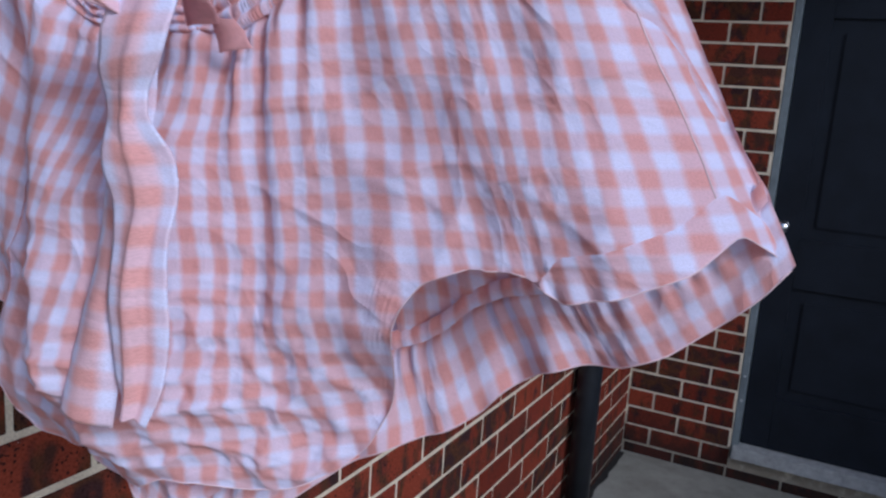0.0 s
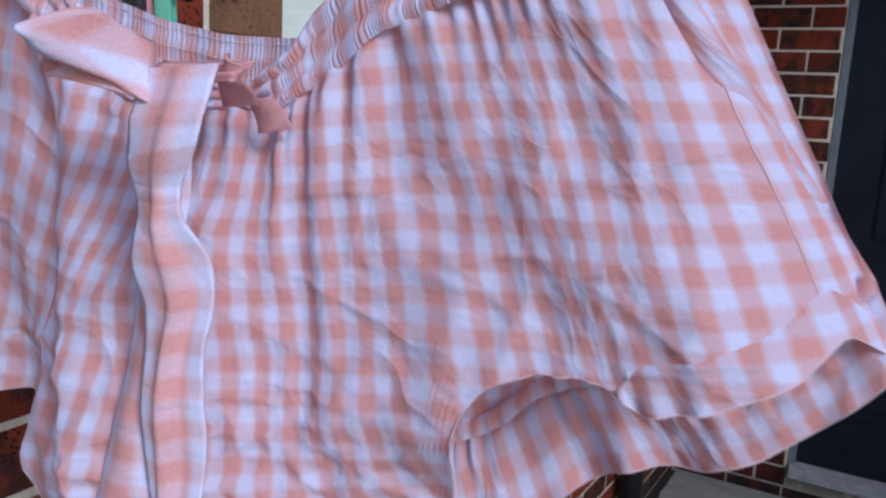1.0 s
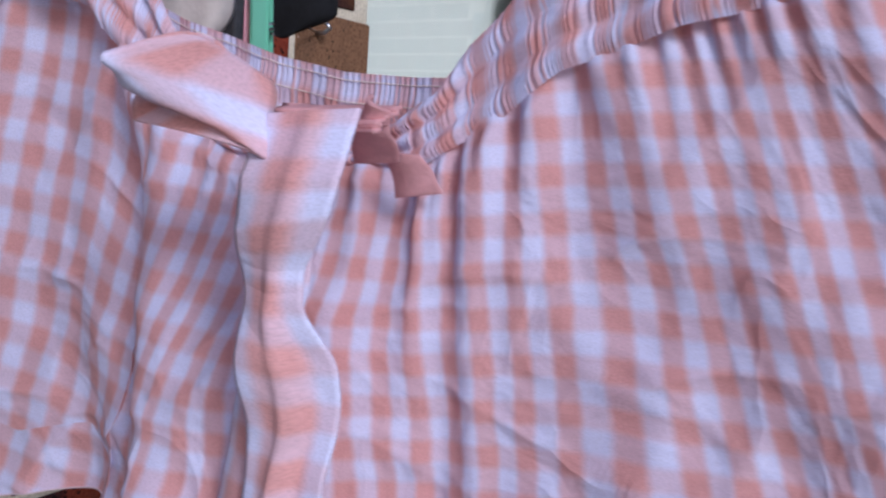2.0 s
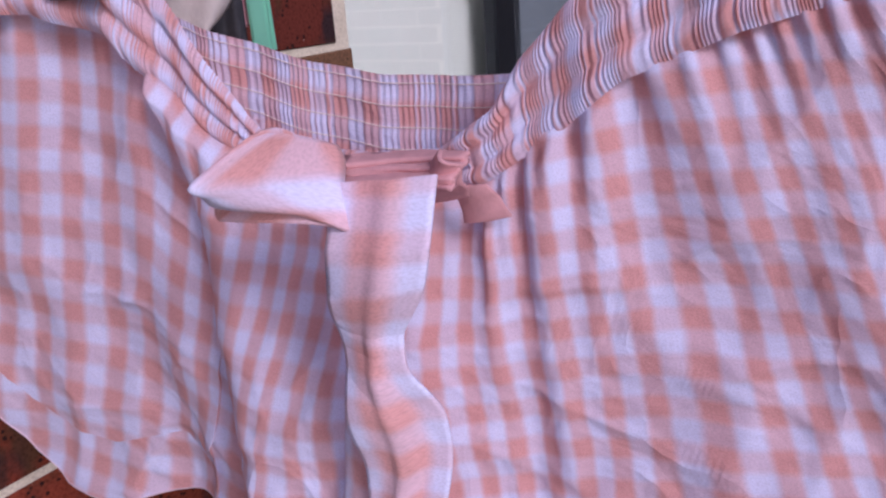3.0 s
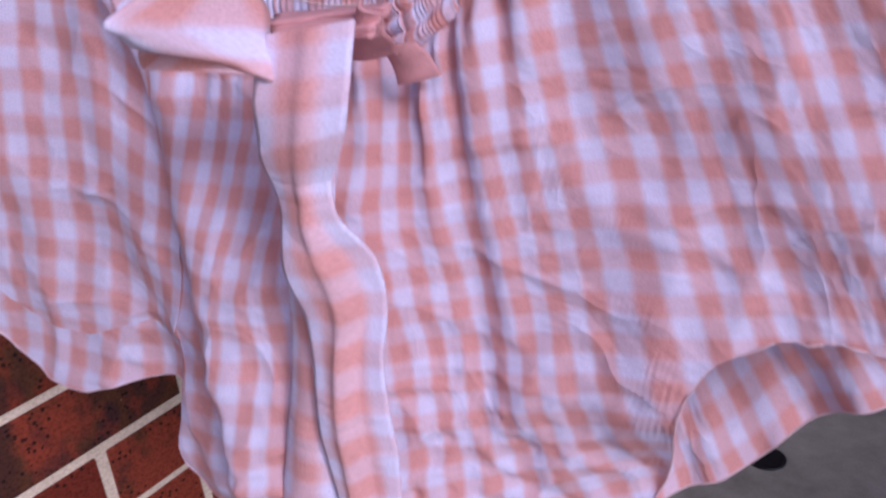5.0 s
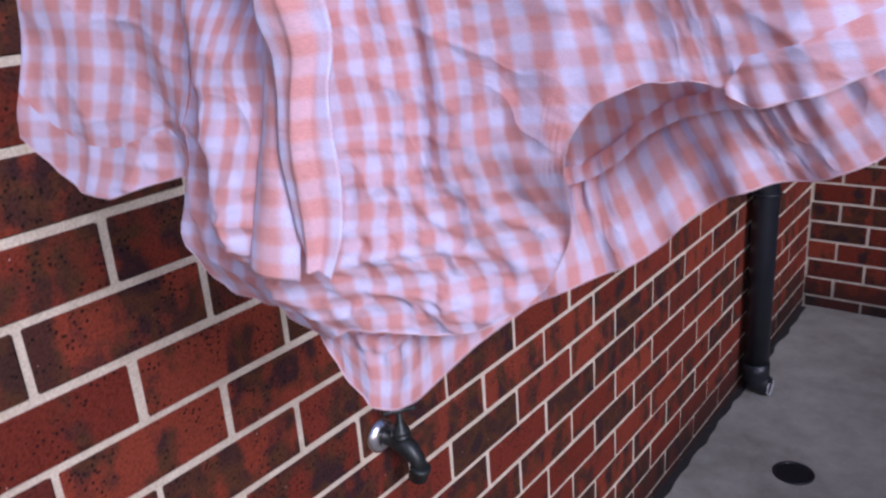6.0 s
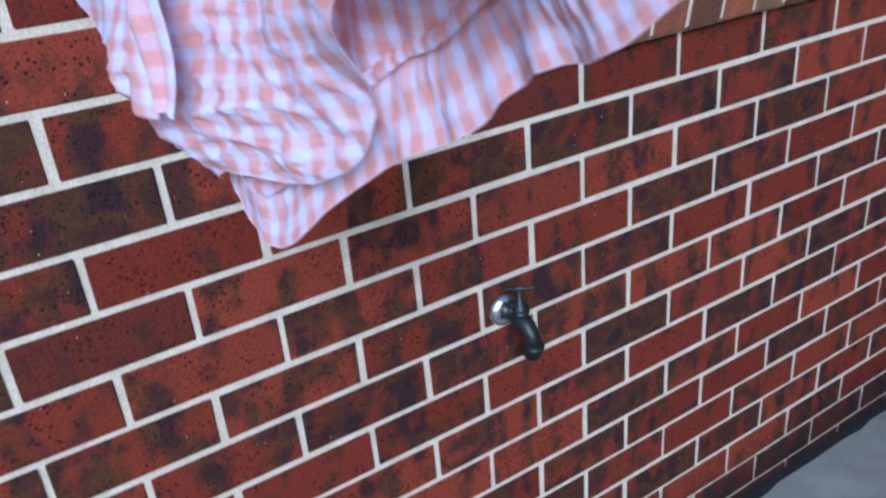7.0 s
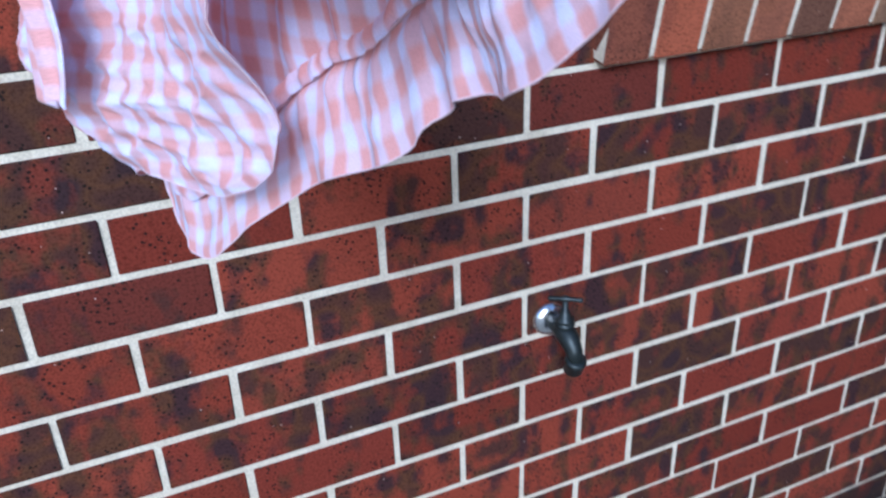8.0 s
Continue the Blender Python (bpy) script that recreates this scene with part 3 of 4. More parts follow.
    # beside the crotch the cloth swings back to the hem behind
    d += 0.024 * step(-y, 0.575, 0.650) * (1 - step(z, 1.41, 1.475))
    return d


def sheet(name, ty, tz, ly, lz, rows, depth, cloth_u, cloth_v, parent, label="", material=None):
    v = np.linspace(0, 1, rows)[None, :]
    y, z = ty[:, None] * (1 - v) + ly[:, None] * v, tz[:, None] * (1 - v) + lz[:, None] * v
    u = np.linspace(0, 1, len(ty))[:, None] + 0 * v
    d = depth(y, z, u, v + 0 * u)
    return grid(name, plane_x(y, z) + d, y, z, cloth_u(u, v + 0 * u, y, z), cloth_v(u, v + 0 * u, y, z), material or GINGHAM, parent, label)


# the cloth lies smooth on one leg, gathered at the middle and on the other
GRAIN_U = np.linspace(0, 1, NF)
GRAIN_W = np.concatenate([[0], np.cumsum(np.interp(GRAIN_U[1:], [0.0, 0.26, 0.32, 0.48, 0.58, 1.0], [0.46, 0.50, 0.80, 0.90, 1.0, 0.94])) / (NF - 1)]) * CLOTH_W


def across(u):
    return np.interp(u, GRAIN_U, GRAIN_W)


def rows_of(u, v, y, z):
    fine = np.interp(u, [0.0, 0.24, 0.36, 1.0], [0.84, 0.88, 1.18, 1.22])
    return (z - 1.5) * fine - 0.30 * np.interp(u, GRAIN_U, wz)


sheet("front_panel", wy, wz, sy, sz, 260, front_depth, lambda u, v, y, z: across(u), rows_of, shorts)


def ruffle_depth(y, z, u, v):
    d = front_depth(y, z, u, 1.0 + 0 * v)
    d += 0.0016 * v * step(u, 0.55, 0.8) * np.sin(2 * np.pi * (u * 27 + 0.8 * np.sin(u * 23)))
    return d - 0.002 * v * (1 - v)


for a, b in ((0, int(NF * 0.33)), (int(NF * 0.82), NF)):
    cut = slice(a, b)

    def there(u, a=a, b=b):
        return (a + u * (b - 1 - a)) / (NF - 1)

    sheet("front_ruffle", sy[cut], sz[cut], ey[cut], ez[cut], 30, lambda y, z, u, v, f=there: ruffle_depth(y, z, f(u), v), lambda u, v, y, z, f=there: across(f(u)) + 0.005, lambda u, v, y, z, f=there: rows_of(f(u), v, y, z) - 0.004, shorts, "hem ruffle")


def gather(u, v):
    """Where each little pucker of the elastic falls; the rows of stitching shift it."""
    return u * 265 + 1.8 * np.sin(u * 37) + 0.8 * np.sin(u * 211) + 0.22 * np.sin(v * np.pi * 3)


def band_depth(y, z, u, v):
    pucker = np.sin(2 * np.pi * gather(u, v)) * (0.65 + 0.35 * np.sin(u * 97) * np.sin(u * 41 + 5 * v))
    rowsew = np.abs(np.sin(v * np.pi * 3))
    return 0.0006 * pucker * (0.45 + 0.55 * rowsew) - 0.0022 * rowsew + 0.0016 * np.sin(2 * np.pi * (u * 11)) + 0.001 * np.exp(-(((u - 0.30) / 0.06) ** 2)) * v + 0.030 * step(u, 0.94, 1.0) ** 2


NW = 2400
_, wy2, wz2 = spread(keyed(WAIST, -0.335, -0.728), NW, 60)
_, by2, bz2 = spread(keyed(BAND, -0.335, -0.722), NW, 60)
sheet("front_waistband", wy2, wz2 - 0.005, by2, bz2, 30, band_depth, lambda u, v, y, z: across(u) + 0.0030 * np.sin(2 * np.pi * gather(u, v)) * np.sin(u * 63 + 1.0) + 0.0006 * np.sin(u * 1490), lambda u, v, y, z: v * 0.030 + 0.006 * np.sin(u * 29), shorts, "elastic gathered front waistband")

# back of the garment: band, panel and a longer ruffle seen from inside
NB = 300
BACK_TOP = [(-0.380, 1.658), (-0.418, 1.645), (-0.440, 1.637), (-0.462, 1.631), (-0.490, 1.623), (-0.520, 1.618), (-0.548, 1.617), (-0.595, 1.618), (-0.630, 1.632), (-0.670, 1.655), (-0.715, 1.680)]
BACK_EDGE = [(-0.300, 1.490), (-0.400, 1.450), (-0.480, 1.412), (-0.514, 1.384), (-0.528, 1.364), (-0.540, 1.344), (-0.552, 1.331), (-0.563, 1.328), (-0.574, 1.334), (-0.585, 1.347), (-0.598, 1.362), (-0.620, 1.381), (-0.640, 1.391), (-0.663, 1.401), (-0.676, 1.411), (-0.686, 1.424), (-0.704, 1.437), (-0.722, 1.444), (-0.740, 1.447), (-0.762, 1.458), (-0.785, 1.478), (-0.797, 1.490), (-0.808, 1.506)]
_, ty, tz = spread(keyed(BACK_TOP, -0.380, -0.715), NB, 6)
ub, gy, gz = spread(keyed(BACK_EDGE, -0.300, -0.808), NB, 3)
hl = 0.030
bl = np.hypot(ty - gy, tz - gz)
hem = np.interp(-gy, [0.56, 0.60, 0.645, 0.71, 0.76], [0.036, 0.046, 0.050, 0.038, 0.033])
fy, fz = gy + (ty - gy) / bl * hem, gz + (tz - gz) / bl * hem
fy = fy - 0.012 * step(ub, 0.62, 0.75) * (1 - step(ub, 0.9, 1.0)) * -1
my, mz = ty + 0.0, tz - hl


def back_shape(u):
    return 0.055 * np.maximum(step(u, 0.0, 0.12), 0.55) - np.interp(np.interp(u, ub, gy), [-0.78, -0.73, -0.69, -0.66, -0.623, -0.58, -0.553, -0.52, -0.47], [0.0, -0.008, -0.015, -0.006, 0.006, 0.032, 0.048, 0.048, 0.0])


def back_depth(y, z, u, v):
    d = 0.002 + 0.033 * np.maximum(step(u, 0.0, 0.1), 0.75) * (1 - step(u, 0.9, 1.0)) * (1 - v) + back_shape(u) * v
    return d + 0.003 * np.sin(2 * np.pi * u * 15 + 2 * v) + 0.003 * rough(y, z, 24, 3, 5.5)


def back_band_depth(y, z, u, v):
    d = 0.033 * np.maximum(step(u, 0.0, 0.1), 0.75) * (1 - step(u, 0.9, 1.0))
    return d - 0.003 + 0.00022 * np.sin(2 * np.pi * (u * 130 + np.sin(u * 41))) + 0.0006 * np.abs(np.sin(v * np.pi * 3)) + 0.001 * np.sin(2 * np.pi * u * 9)


def back_ruffle_depth(y, z, u, v):
    d = back_shape(u) + 0.0017 * np.exp(-(((v - 0.18) / 0.30) ** 2)) * np.sin(2 * np.pi * (u * 44 + 0.9 * np.sin(u * 21) + 0.5 * np.sin(u * 73))) + 0.0020 * v * np.sin(2 * np.pi * (u * 14 + 0.5 * np.sin(u * 17))) + 0.0012 * np.sin(2 * np.pi * u * 12)
    return d + 0.004 * np.exp(-((v / 0.1) ** 2)) + 0.002 * rough(y, z, 60, 2, 2.2)


_, ty2, tz2 = spread(keyed(BACK_TOP, -0.380, -0.715), NW, 60)
sheet("back_waistband", ty2, tz2, ty2, tz2 - hl - 0.004, 30, back_band_depth, lambda u, v, y, z: u * 0.37 + 0.0026 * np.sin(2 * np.pi * (u * 88 + np.sin(u * 41))) * np.sin(u * 23) + 0.0006 * np.sin(u * 1210), lambda u, v, y, z: v * 0.030 + 0.004, shorts, "elastic back waistband with rows of pale stitching")
sheet("back_panel", my, mz, fy, fz, 140, back_depth, lambda u, v, y, z: u * CLOTH_W, lambda u, v, y, z: z - 0.2 * y, shorts)
sheet("back_ruffle", fy, fz, gy, gz, 44, back_ruffle_depth, lambda u, v, y, z: u * CLOTH_W * 1.2, lambda u, v, y, z: v * 0.036, shorts, "gathered back hem ruffle seen from inside")


# the folded seam allowance that stands out inside the back hem
ay, az = fy + (ty - gy) / bl * 0.006, fz + (tz - gz) / bl * 0.006
sheet("seam_fold", ay, az, fy - 0.001, fz - 0.003, 8, lambda y, z, u, v: back_shape(u) - 0.0025 - 0.0015 * np.sin(np.pi * np.clip(v, 0, 1)) + 0.0007 * np.sin(2 * np.pi * u * 70), lambda u, v, y, z: u * CLOTH_W + 0.004, lambda u, v, y, z: v * 0.006, shorts, "folded inner seam")


# folded care label under the middle of the back band
LABEL_Y, LABEL_Z = -0.5489, 1.5896
lw, lv = np.linspace(0, 1, 12)[:, None], np.linspace(0, 1, 10)[None, :]
ly, lz = LABEL_Y - 0.012 * lw + 0 * lv, LABEL_Z - 0.013 * lv + 0 * lw
lx = plane_x(ly, lz) + 0.026 - 0.002 * np.sin(np.pi * lv) + 0.001 * lw
grid("care_label", lx, ly, lz, lw + 0 * lv, lv + 0 * lw, CREAM_CLOTH, shorts, "small cream care label")
mark = part("label_mark", tube(hung([(plane_x(LABEL_Y - 0.006, LABEL_Z - q) + 0.0232, LABEL_Y - 0.006 - 0.0006 * math.sin(q * 900), LABEL_Z - q) for q in (0.003, 0.005, 0.007)]), 0.0003, 6), BLACK_CLOTH, shorts, "small dark printed mark", True)
mark.matrix_parent_inverse = shorts.matrix_basis.inverted()


# rolled hem and seam threads
def cord(name, y, z, d, radius, material, every=3, label=""):
    pts = hung([(plane_x(a, b) + c, a, b) for a, b, c in zip(y[::every], z[::every], d[::every])])
    ob = part(name, tube(pts, radius, 6), material, shorts, label, True)
    ob.matrix_parent_inverse = shorts.matrix_basis.inverted()
    return ob


one = np.ones(NF)
cord("rolled_hem", ey, ez, ruffle_depth(ey[:, None], ez[:, None], uu[:, None], one[:, None])[:, 0], 0.0003, THREAD, 2, "narrow rolled hem")
cord("rolled_hem", gy, gz, back_ruffle_depth(gy[:, None], gz[:, None], ub[:, None], np.ones(NB)[:, None])[:, 0], 0.0004, THREAD, 2, "narrow rolled hem")
for k in range(4):
    h = 0.003 + 0.008 * k
    cord("stitching", ty, tz - h, back_band_depth(ty[:, None], tz[:, None], ub[:, None], np.full((NB, 1), h / 0.034))[:, 0] - 0.0004, 0.0002, STITCH, 2, "row of pale stitching")
k = int(NF * 0.955)
v = np.linspace(0, 1, 80)
cy, cz = wy[k] * (1 - v) + sy[k] * v, wz[k] * (1 - v) + sz[k] * v
cord("side_seam", cy, cz, front_depth(cy[:, None], cz[:, None], np.full((80, 1), k / (NF - 1)), v[:, None])[:, 0] - 0.0002, 0.00045, THREAD, 1, "stitched side seam")
cord("seam", fy, fz, back_ruffle_depth(fy[:, None], fz[:, None], ub[:, None], np.zeros(NB)[:, None])[:, 0] - 0.001, 0.0007, THREAD, 2)


# ---- bow ----
def ribbon(name, left, right, depth, n, parent, label="", width=0.036, curl=0.003, shade=0.0, fuzz=0.001, material=None, ridge=0.0, folds=1.0, crimp=False):
    """A strip of doubled cloth between two edges, each with places of (y, z) down its length."""
    left, right = np.array(left, float), np.array(right, float)
    t = np.linspace(0, 1, n)

    def run(c):
        k = np.linspace(0, 1, len(c))
        y, z = np.interp(t, k, c[:, 0]), np.interp(t, k, c[:, 1])
        for _ in range(8):
            for a in (y, z):
                a[1:-1] = 0.25 * a[:-2] + 0.5 * a[1:-1] + 0.25 * a[2:]
        return y, z

    (ly, lz), (ry, rz) = run(left), run(right)
    w = np.linspace(0, 1, 17)[None, :]
    y, z = ly[:, None] * (1 - w) + ry[:, None] * w, lz[:, None] * (1 - w) + rz[:, None] * w
    d = np.interp(t, np.linspace(0, 1, len(depth)), depth)[:, None] + curl * np.sin(w * np.pi) * -1 + fuzz * np.sin(9 * t[:, None] + 3 * w + shade) + fuzz * 1.5 * rough(y, z, 30, 3, 4.0 + shade)
    if ridge:  # a lengthwise fold that steps back, low on the strip
        at = 0.60 - 0.25 * step(t, 0.45, 1.0)[:, None]
        d = d + ridge * step(w, at, at + 0.10) * step(t, 0.36, 0.5)[:, None] - 0.3 * ridge * np.exp(-(((w - at) / 0.1) ** 2))
    if crimp:  # pressed middle crease, and soft buckles where the strip bends
        d = d + -0.0002 * np.exp(-np.abs(w - 0.5) / 0.04) + 0.0014 * np.sin(2 * np.pi * (3.4 * t[:, None] + 0.35 * w)) * step(t[:, None], 0.12, 0.3)
    length = np.concatenate([[0], np.cumsum(np.hypot(np.diff((ly + ry) / 2), np.diff((lz + rz) / 2)))])
    x = plane_x(y, z) + d
    ob = grid(name, x[::-1], y[::-1], z[::-1], (CHECK * (0.52 + w * folds) + 0 * y)[::-1], (length[:, None] + 0 * w)[::-1], material or GINGHAM_DOUBLE, parent, label)
    mod = ob.modifiers.new("cloth_thickness", "SOLIDIFY")
    mod.thickness, mod.offset = 0.0012, 0.0
    return ob


ribbon("front_tail", [(-0.558, 1.601), (-0.559, 1.584), (-0.559, 1.570), (-0.560, 1.560), (-0.561, 1.549), (-0.562, 1.536), (-0.564, 1.520), (-0.563, 1.500), (-0.565, 1.470), (-0.567, 1.442), (-0.570, 1.430)],
       [(-0.588, 1.604), (-0.590, 1.586), (-0.589, 1.577), (-0.580, 1.562), (-0.581, 1.550), (-0.587, 1.536), (-0.588, 1.520), (-0.586, 1.500), (-0.587, 1.470), (-0.585, 1.440), (-0.579, 1.424)],
       [-0.053, -0.060, -0.060, -0.057, -0.056, -0.056, -0.055, -0.053, -0.052, -0.051, -0.049], 180, shorts, "flat sash tail hanging from the bow", curl=0.0015, fuzz=0.0009, ridge=0.006, crimp=True)
ribbon("back_tail", [(-0.552, 1.592), (-0.551, 1.562), (-0.550, 1.523), (-0.548, 1.500), (-0.545, 1.467), (-0.539, 1.425)],
       [(-0.566, 1.590), (-0.566, 1.562), (-0.566, 1.523), (-0.567, 1.500), (-0.567, 1.467), (-0.563, 1.421)],
       [-0.036, -0.038, -0.042, -0.044, -0.046, -0.047], 120, shorts, "second sash tail behind the first", 0.03, 0.004, 2.0)
ribbon("side_tail", [(-0.572, 1.592), (-0.573, 1.586), (-0.573, 1.578)], [(-0.583, 1.592), (-0.586, 1.587), (-0.588, 1.581)], [-0.016, -0.013, -0.010], 40, shorts, "short cut end of the sash", 0.016, 0.002, 1.0, 0.0003, PINK_PLAIN)


def loop_mesh():
    """The loop of the bow: cloth that stands out from the knot, turns and comes back behind itself."""
    n, m = 110, 25
    t = np.linspace(0, 1, n)[:, None]
    w = np.linspace(0, 1, m)[None, :]  # upper to lower edge
    out = np.sin(np.pi * t) ** 0.7
    back = step(t, 0.42, 0.60)
    swell = np.sin(np.pi * w) ** 0.8
    full = np.sin(np.pi * np.clip(t * 2, 0, 1)) * (1 - back)
    y = (-0.556 - 0.010 * w) * (1 - out) + (-0.557 + 0.008 * w - 0.002 * swell) * out
    z = (1.610 - 0.021 * w) * (1 - out) + (1.620 - 0.015 * w) * out
    d = (-0.048 - 0.010 * w) * (1 - out) + (-0.078 - 0.008 * w - 0.003 * swell) * out - 0.015 * full * swell + 0.010 * step(w, 0.80, 1.0) * full - 0.004 * full * np.exp(-(((w - 0.35 - 0.3 * t) / 0.10) ** 2))
    # the hidden layer hangs lower and farther back
    hang = back * np.sin(np.pi * t)
    y, z, d = y + 0.006 * hang * w, z - 0.007 * hang * w, d + 0.014 * hang * (0.4 + 0.6 * swell)
    d = d + 0.0012 * np.sin(9 * w + 6 * t) + 0.0015 * np.sin(3 * w + 11 * t)
    return plane_x(y, z) + d, y, z, 0.020 * w + 0.013 + 0 * t, t * 0.070 + 0.010 * w


x, y, z, cu, cv = loop_mesh()
lp = grid("bow_loop", x, y, z, cu, cv, GINGHAM_DOUBLE, shorts, "rounded loop of the bow")
mod = lp.modifiers.new("cloth_thickness", "SOLIDIFY")
mod.thickness, mod.offset = 0.0012, 0.0
for k, (dz, dd) in enumerate(((0.0012, -0.038), (-0.0012, -0.042), (-0.0026, -0.0425))):
    ribbon("knot_fold", [(-0.550 - 0.0015 * k, 1.6030 + dz), (-0.553 - 0.001 * k, 1.5995 + dz)], [(-0.587, 1.6040 + dz), (-0.588, 1.6010 + dz)], [dd + 0.003, dd - 0.003], 24, shorts, "folded knot of the sash", 0.006, -0.0025, 2.0 * k, 0.0016, PINK_PLAIN)
ribbon("knot_side", [(-0.583, 1.608), (-0.574, 1.600), (-0.564, 1.588)], [(-0.588, 1.604), (-0.586, 1.597), (-0.580, 1.590)], [-0.040, -0.034, -0.020], 40, shorts, "end of the bow's short loop", 0.014, 0.005, 5.0, 0.0006, PINK_PLAIN)

# ---- hanger with clips that hold the waist, above the cloth ----
hanger = thing("trouser_hanger", "black clip hanger holding the shorts by the waistband", "hanger", at=(-0.50, -0.55, 1.72))


HANG_M = Matrix([[*HANG[i], HANG_AT[i]] for i in range(3)] + [[0, 0, 0, 1]])


def hloc(bm):
    bmesh.ops.transform(bm, matrix=Matrix.Translation((0.50, 0.55, -1.72)) @ HANG_M, verts=bm.verts)
    return bm


HX = plane_x(-0.55, 1.70) + 0.014
part("bar", hloc(tube([(HX + 0.012, -0.36, 1.725), (HX, -0.55, 1.735), (HX - 0.012, -0.74, 1.725)], 0.005, 12)), BLACK_PLASTIC, hanger, smooth=True)
part("hook", hloc(tube([(HX, -0.55, 1.735), (HX, -0.55, 1.788)] + [(HX, -0.55 + 0.02 - 0.02 * math.cos(a), 1.788 + 0.02 * math.sin(a)) for a in [i * math.pi / 8 for i in range(1, 10)]], 0.0018, 10)), STEEL, hanger, smooth=True)
for cy in (-0.418, -0.70):
    cx = plane_x(cy, 1.665)
    bm = block((cx - 0.010, cy - 0.017, 1.652), (cx - 0.004, cy + 0.017, 1.735), 0.002)
    part("clip", hloc(bm), BLACK_PLASTIC, hanger, "black plastic clip")
    bm = block((cx + 0.034, cy - 0.017, 1.655), (cx + 0.040, cy + 0.017, 1.735), 0.002)
    box(bm, (cx - 0.006, cy - 0.006, 1.722), (cx + 0.036, cy + 0.006, 1.732))
    part("clip", hloc(bm), BLACK_PLASTIC, hanger, "black plastic clip")

# ---- laundry behind, pegged to a line ----
line = thing("clothes_line", "two thin steel clothes lines between wall hooks and posts", "clothes line", at=(-0.3, -0.3, 0.0))
LINES = (((0.02, -0.004, 1.715), (-1.62, -0.872, 1.715)), ((-0.208, -0.004, 1.815), (-1.13, -1.70, 1.815)))
for a, b in LINES:
    a, b = Vector(a) + Vector((0.3, 0.3, 0)), Vector(b) + Vector((0.3, 0.3, 0))
    part("wire", tube([a.lerp(b, k / 6) for k in range(7)], 0.0014, 8), STEEL, line, smooth=True)
    part("wall_hook", tube([a + Vector((0, 0.006, 0)), a + Vector((0, -0.010, 0)), a + Vector((0.004, -0.016, 0.006)), a + Vector((0.0, -0.012, 0.012))], 0.003, 8), STEEL, line, smooth=True)
    part("post", tube([(b.x, b.y, 0), (b.x, b.y, 0.9), (b.x, b.y, b.z + 0.06)], 0.02, 16), STEEL, line, smooth=True)


def drape(name, label, category, material, at, width, top, bottom, turn, round_end=0.0, thick=0.012):
    """A hanging piece of laundry with soft folds and thickness, folded over the line."""
    bm = bmesh.new()
    n, m = 24, 26
    sheets = []
    for side in (-1, 1):
        rows = []
        for j in range(m + 1):
            v = j / m
            half = width / 2 * (1 - round_end * max(0, (v - 0.75) / 0.25) ** 2)
            row = []
            for i in range(n + 1):
                u = i / n * 2 - 1
                belly = thick * (1 - abs(u) ** 3) * (0.3 + 0.7 * math.sin(math.pi * min(v * 1.02, 1)))
                fold = 0.004 * math.sin(5 * u + 2 * v) * v
                row.append(bm.verts.new((u * half, side * belly + fold, top + (bottom - top) * v + 0.012 * round_end * u * u * v)))
            rows.append(row)
        sheets.append(rows)
        for a, b in zip(rows, rows[1:]):
            for i in range(n):
                f = (a[i], a[i + 1], b[i + 1], b[i])
                bm.faces.new(f if side < 0 else f[::-1])
    bmesh.ops.remove_doubles(bm, verts=bm.verts, dist=1e-5)
    ob = part(name, bm, material, smooth=True)
    ob.matrix_world = pose(*at, 0, 0, turn)
    return tagged(ob, label, category)


drape("black_garment", "black knitted garment end hanging on the line", "clothing", BLACK_CLOTH, (-0.316, -0.292, 0), 0.078, 1.717, 1.660, -55, 0.6, 0.014)
drape("charcoal_garment", "charcoal cloth hanging folded on the line", "clothing", GREY_CLOTH, (-0.425, -0.361, 0), 0.022, 1.717, 1.61, -40, 0.0, 0.008)
drape("cream_garment", "cream cloth hanging beside the charcoal one", "clothing", CREAM_CLOTH, (-0.47, -0.385, 0), 0.05, 1.717, 1.63, -40, 0.5, 0.006)


def peg(label, material, at, turn, tilt):
    ob = thing("clothes_peg", label, "clothes peg", group="pegs on the line", at=at)
    ob.rotation_euler = (radians(tilt), 0, radians(turn))
    for s in (-1, 1):
        bm = block((-0.0055, s * 0.004 - 0.0022, 0.0), (0.0055, s * 0.004 + 0.0022, 0.10), 0.0015)
        for v in bm.verts:
            v.co.y += s * (0.004 if v.co.z < 0.01 else 0.0)
        part("jaw", bm, material, ob)
    part("spring", tube([(0.007 * math.cos(a), 0.0065 * math.sin(a), 0.040 + 0.0005 * a) for a in [i * math.pi / 6 for i in range(25)]], 0.0008, 6), STEEL, ob)
    return ob


peg("mint green plastic clothes peg hanging on the line", GREEN_PLASTIC, (-0.376, -0.340, 1.613), -55, 8)
peg("pink plastic clothes peg hanging on the line", PINK_PLASTIC, (-0.392, -0.337, 1.630), -55, 4)

# ---- bricks of the walls, last ----
rng = random.Random(7)


def brick_mesh(lx, ly, lz, n, material=BRICK):
    """A brick with worn, uneven edges, its front face at y 0, centred in x and z."""
    bm = block((-lx / 2, 0, -lz / 2), (lx / 2, ly, lz / 2))
    bmesh.ops.bevel(bm, geom=list(bm.edges), offset=0.0022, segments=1, affect="EDGES")
    r = random.Random(n)
    for v in bm.verts:
        v.co += Vector((r.uniform(-1, 1) * 0.0009, r.uniform(-0.3, 1) * 0.0006, r.uniform(-1, 1) * 0.0008))
    return mesh_of(bm, "brick", material)


FULL = [brick_mesh(0.2180, 0.05, 0.0755, i) for i in range(8)]
SHAPES = {}


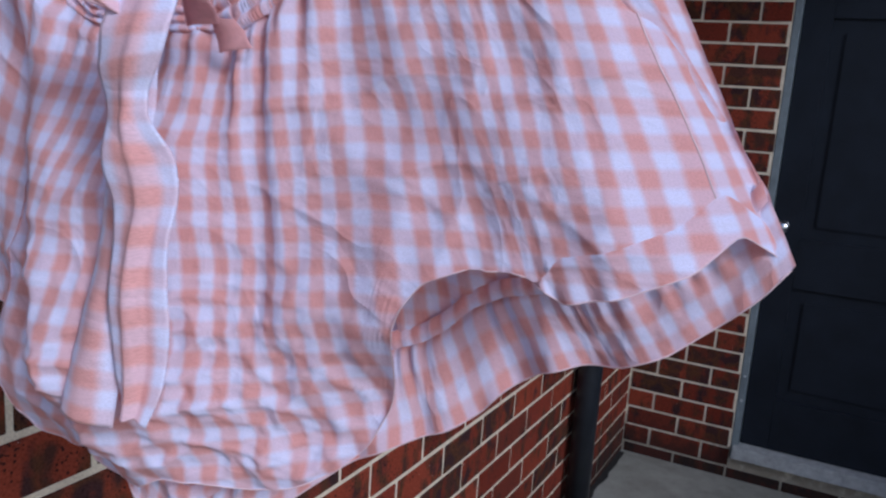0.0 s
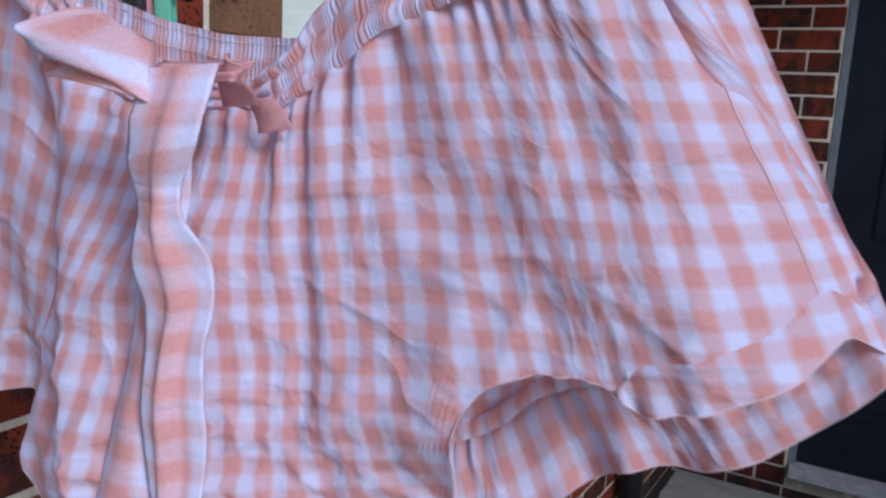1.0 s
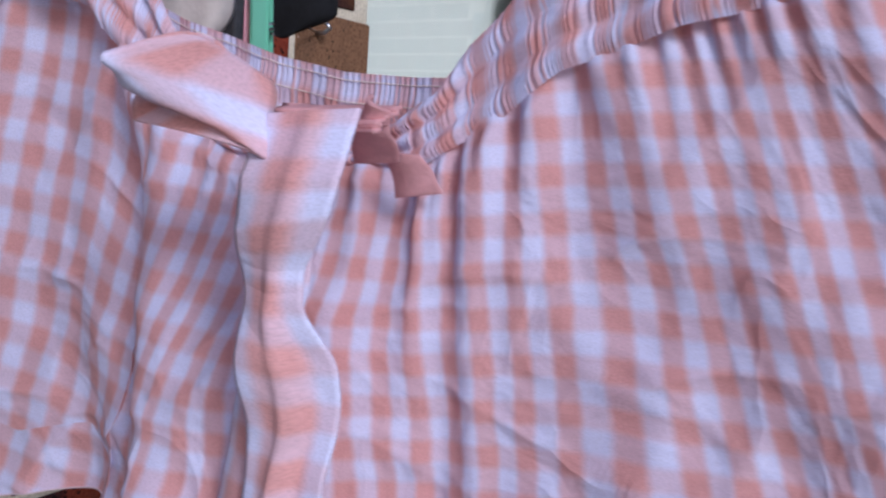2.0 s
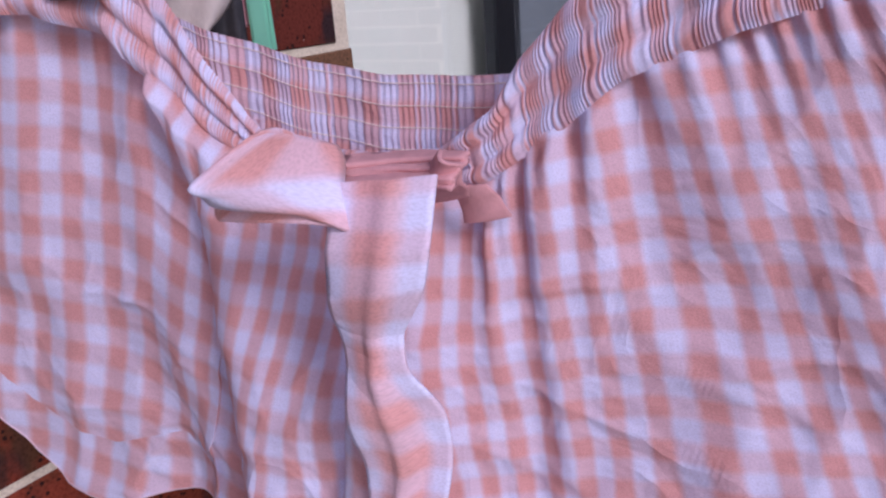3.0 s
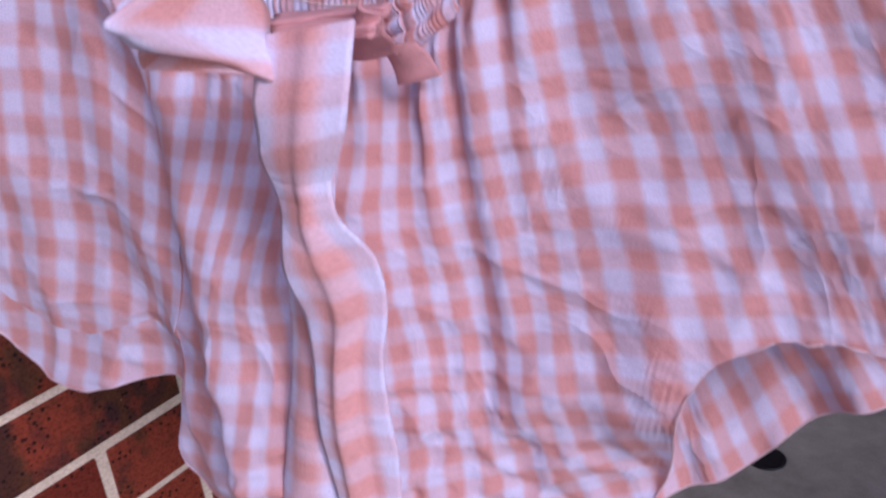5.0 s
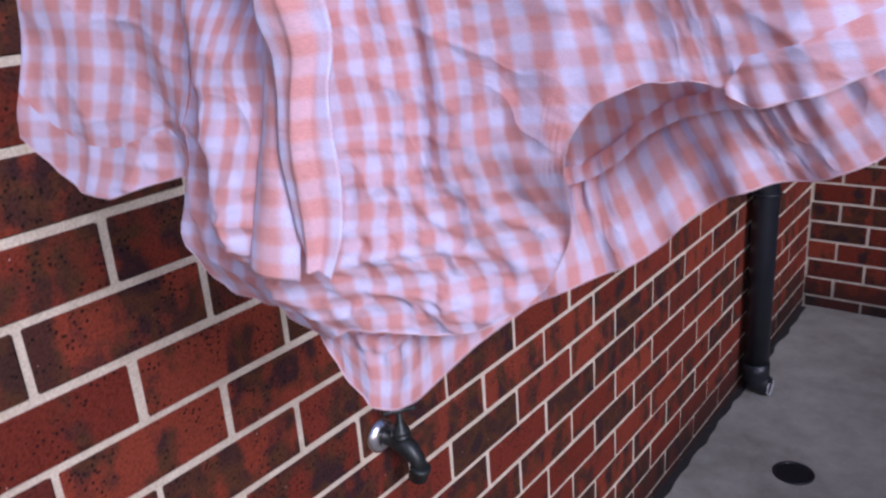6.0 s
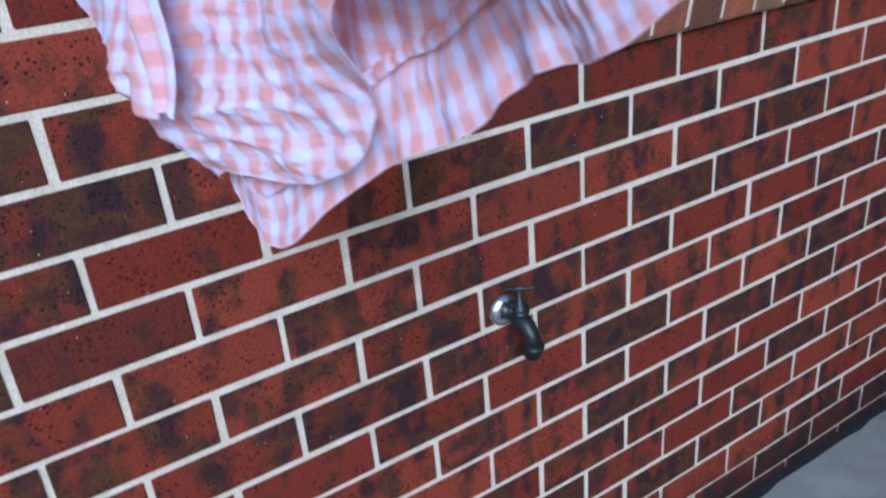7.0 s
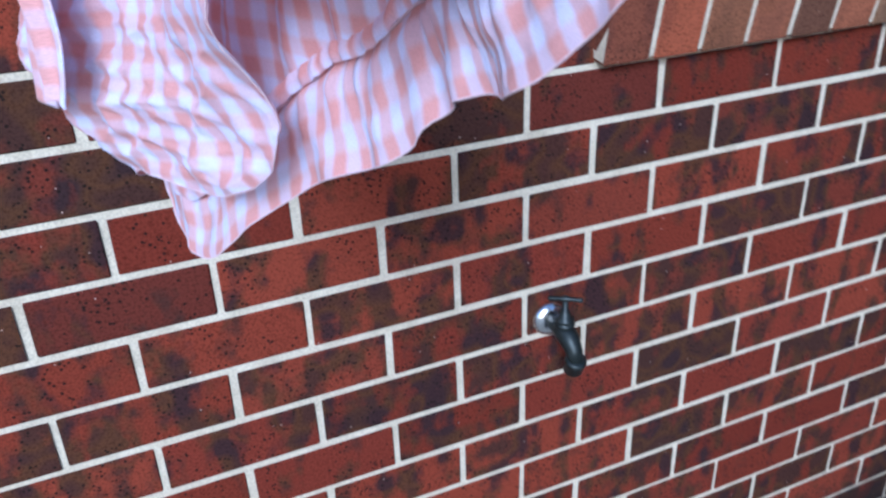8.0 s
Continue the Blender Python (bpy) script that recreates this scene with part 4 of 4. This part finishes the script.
def sized(w):
    w = round(w, 3)
    if w >= 0.2175:
        return rng.choice(FULL)
    if w not in SHAPES:
        SHAPES[w] = brick_mesh(w - 0.0005, 0.05, 0.0755, 99)
    return SHAPES[w]


def lay(parent, m, me):
    ob = new("brick", me)
    ob.parent = parent
    ob.matrix_basis = m @ pose(rng.uniform(-1, 1) * 0.0012, rng.uniform(-1, 1) * 0.0009, rng.uniform(-1, 1) * 0.0011, 0, rng.uniform(-1, 1) * 0.22, rng.uniform(-1, 1) * 0.2)
    return ob


def spans(row, lo, hi, first):
    """Brick spans of a course between two ends, broken half a brick in every other course."""
    shift = 0.0 if row % 2 == 0 else 0.5
    x = first + PITCH * (math.floor((lo - first) / PITCH - shift) + shift)
    while x < hi:
        a, b = max(x + JOINT / 2, lo), min(x + PITCH - JOINT / 2, hi)
        if b - a > 0.02:
            yield a, b
        x += PITCH


rest = bmesh.new()


def rest_brick(bm, lo, hi):
    box(bm, lo, hi)


for row in range(-10, 26):
    z = BED + COURSE * (row + 0.5)
    z0, z1 = z - 0.038, z + 0.038
    if z0 < 0:
        for a, b in spans(row, -4.0, FACE_X, 0.0):
            rest_brick(rest, (a, 0.0, 0.0), (b, 0.05, z1)) if z1 > 0.02 else None
        continue
    pieces = []
    if z1 < SILL_Z:
        pieces = list(spans(row, -4.0, FACE_X - 0.004, -0.0173))
    elif z < WIN_TOP:
        pieces = list(spans(row, -4.0, WIN_L, -0.0173)) + list(spans(row, WIN_R, FACE_X - 0.004, WIN_R))
    else:
        pieces = list(spans(row, -4.0, FACE_X - 0.004, -0.0173))
    for a, b in pieces:
        near = a > -0.85 and z < 1.85 and (z < SILL_Z or a < WIN_L)
        if near:
            if abs(b - WIN_L) < 0.01 and 1.5 < z < 1.72:
                lay(wall_long, pose((a + b) / 2, 0, z), brick_mesh(b - a, 0.115, 0.0755, row, BRICK_TAN))
            else:
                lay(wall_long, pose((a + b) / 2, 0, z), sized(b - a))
        else:
            rest_brick(rest, (a, 0.0, z0), (b, 0.05, z1))
for row in range(5, 18):  # brick ends that line the side of the window opening
    z = BED + COURSE * (row + 0.5)
    if z - 0.038 > SILL_Z + 0.02 and not 1.5 < z < 1.72:
        rest_brick(rest, (WIN_L - 0.02, 0.0515, z - 0.038), (WIN_L - 0.0005, 0.11, z + 0.038))
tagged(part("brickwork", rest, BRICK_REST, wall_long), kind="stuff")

# sill of bricks on edge, pitched outwards
for i in range(21):
    x = WIN_L - 0.034 + 0.086 * i
    me = SHAPES.setdefault("sill", None) or brick_mesh(0.0755, 0.21, 0.108, 55, BRICK_TAN)
    SHAPES["sill"] = me
    ob = new("sill_brick", me)
    ob.parent = wall_long
    ob.matrix_basis = pose(x + 0.038, -0.036, SILL_Z + 0.054, 10, 0, 0) @ pose(0, rng.uniform(-1, 1) * 0.001, rng.uniform(-1, 1) * 0.001, 0, rng.uniform(-1, 1) * 0.3, 0)
bm = block((WIN_L - 0.034, -0.032, SILL_Z + 0.004), (WIN_L + 0.086 * 21 - 0.042, 0.06, SILL_Z + 0.102))
bmesh.ops.transform(bm, matrix=pose(0, -0.036, SILL_Z + 0.054, 10, 0, 0) @ pose(0, 0.036, -SILL_Z - 0.054), verts=bm.verts)
part("sill_mortar", bm, MORTAR, wall_long)

# wall with the door
far = bmesh.new()
QUARTER = pose(0, 0, 0, 0, 0, -90)  # front face of a brick turned to face -x
for row in range(-10, 26):
    z = BED + COURSE * (row + 0.5) + 0.022
    z0, z1 = z - 0.038, z + 0.038
    if z1 < 0.03:
        continue
    if z0 < 0:
        z0 = 0.0
    ends = [(DOOR_L + 0.032, -0.004)]
    if z1 < 0.105:
        ends = [(-4.0, -0.004)]
    elif z0 > 2.235:
        ends = [(-4.0, -0.004)]
    for lo, hi in ends:
        for a, b in spans(row, lo, hi, -0.005):
            if z0 > 0 and a > -0.6 and z < 2.3:
                lay(wall_door, Matrix.Translation((FACE_X, (a + b) / 2, z)) @ QUARTER, sized(b - a))
            else:
                rest_brick(far, (FACE_X, a, z0), (FACE_X + 0.05, b, z1))
    if len(ends) == 1 and ends[0][0] > -1:
        for a, b in spans(row, -4.0, DOOR_R - 0.032, 0.0):
            rest_brick(far, (FACE_X, a, z0), (FACE_X + 0.05, b, z1))
tagged(part("brickwork", far, BRICK_REST, wall_door), kind="stuff")
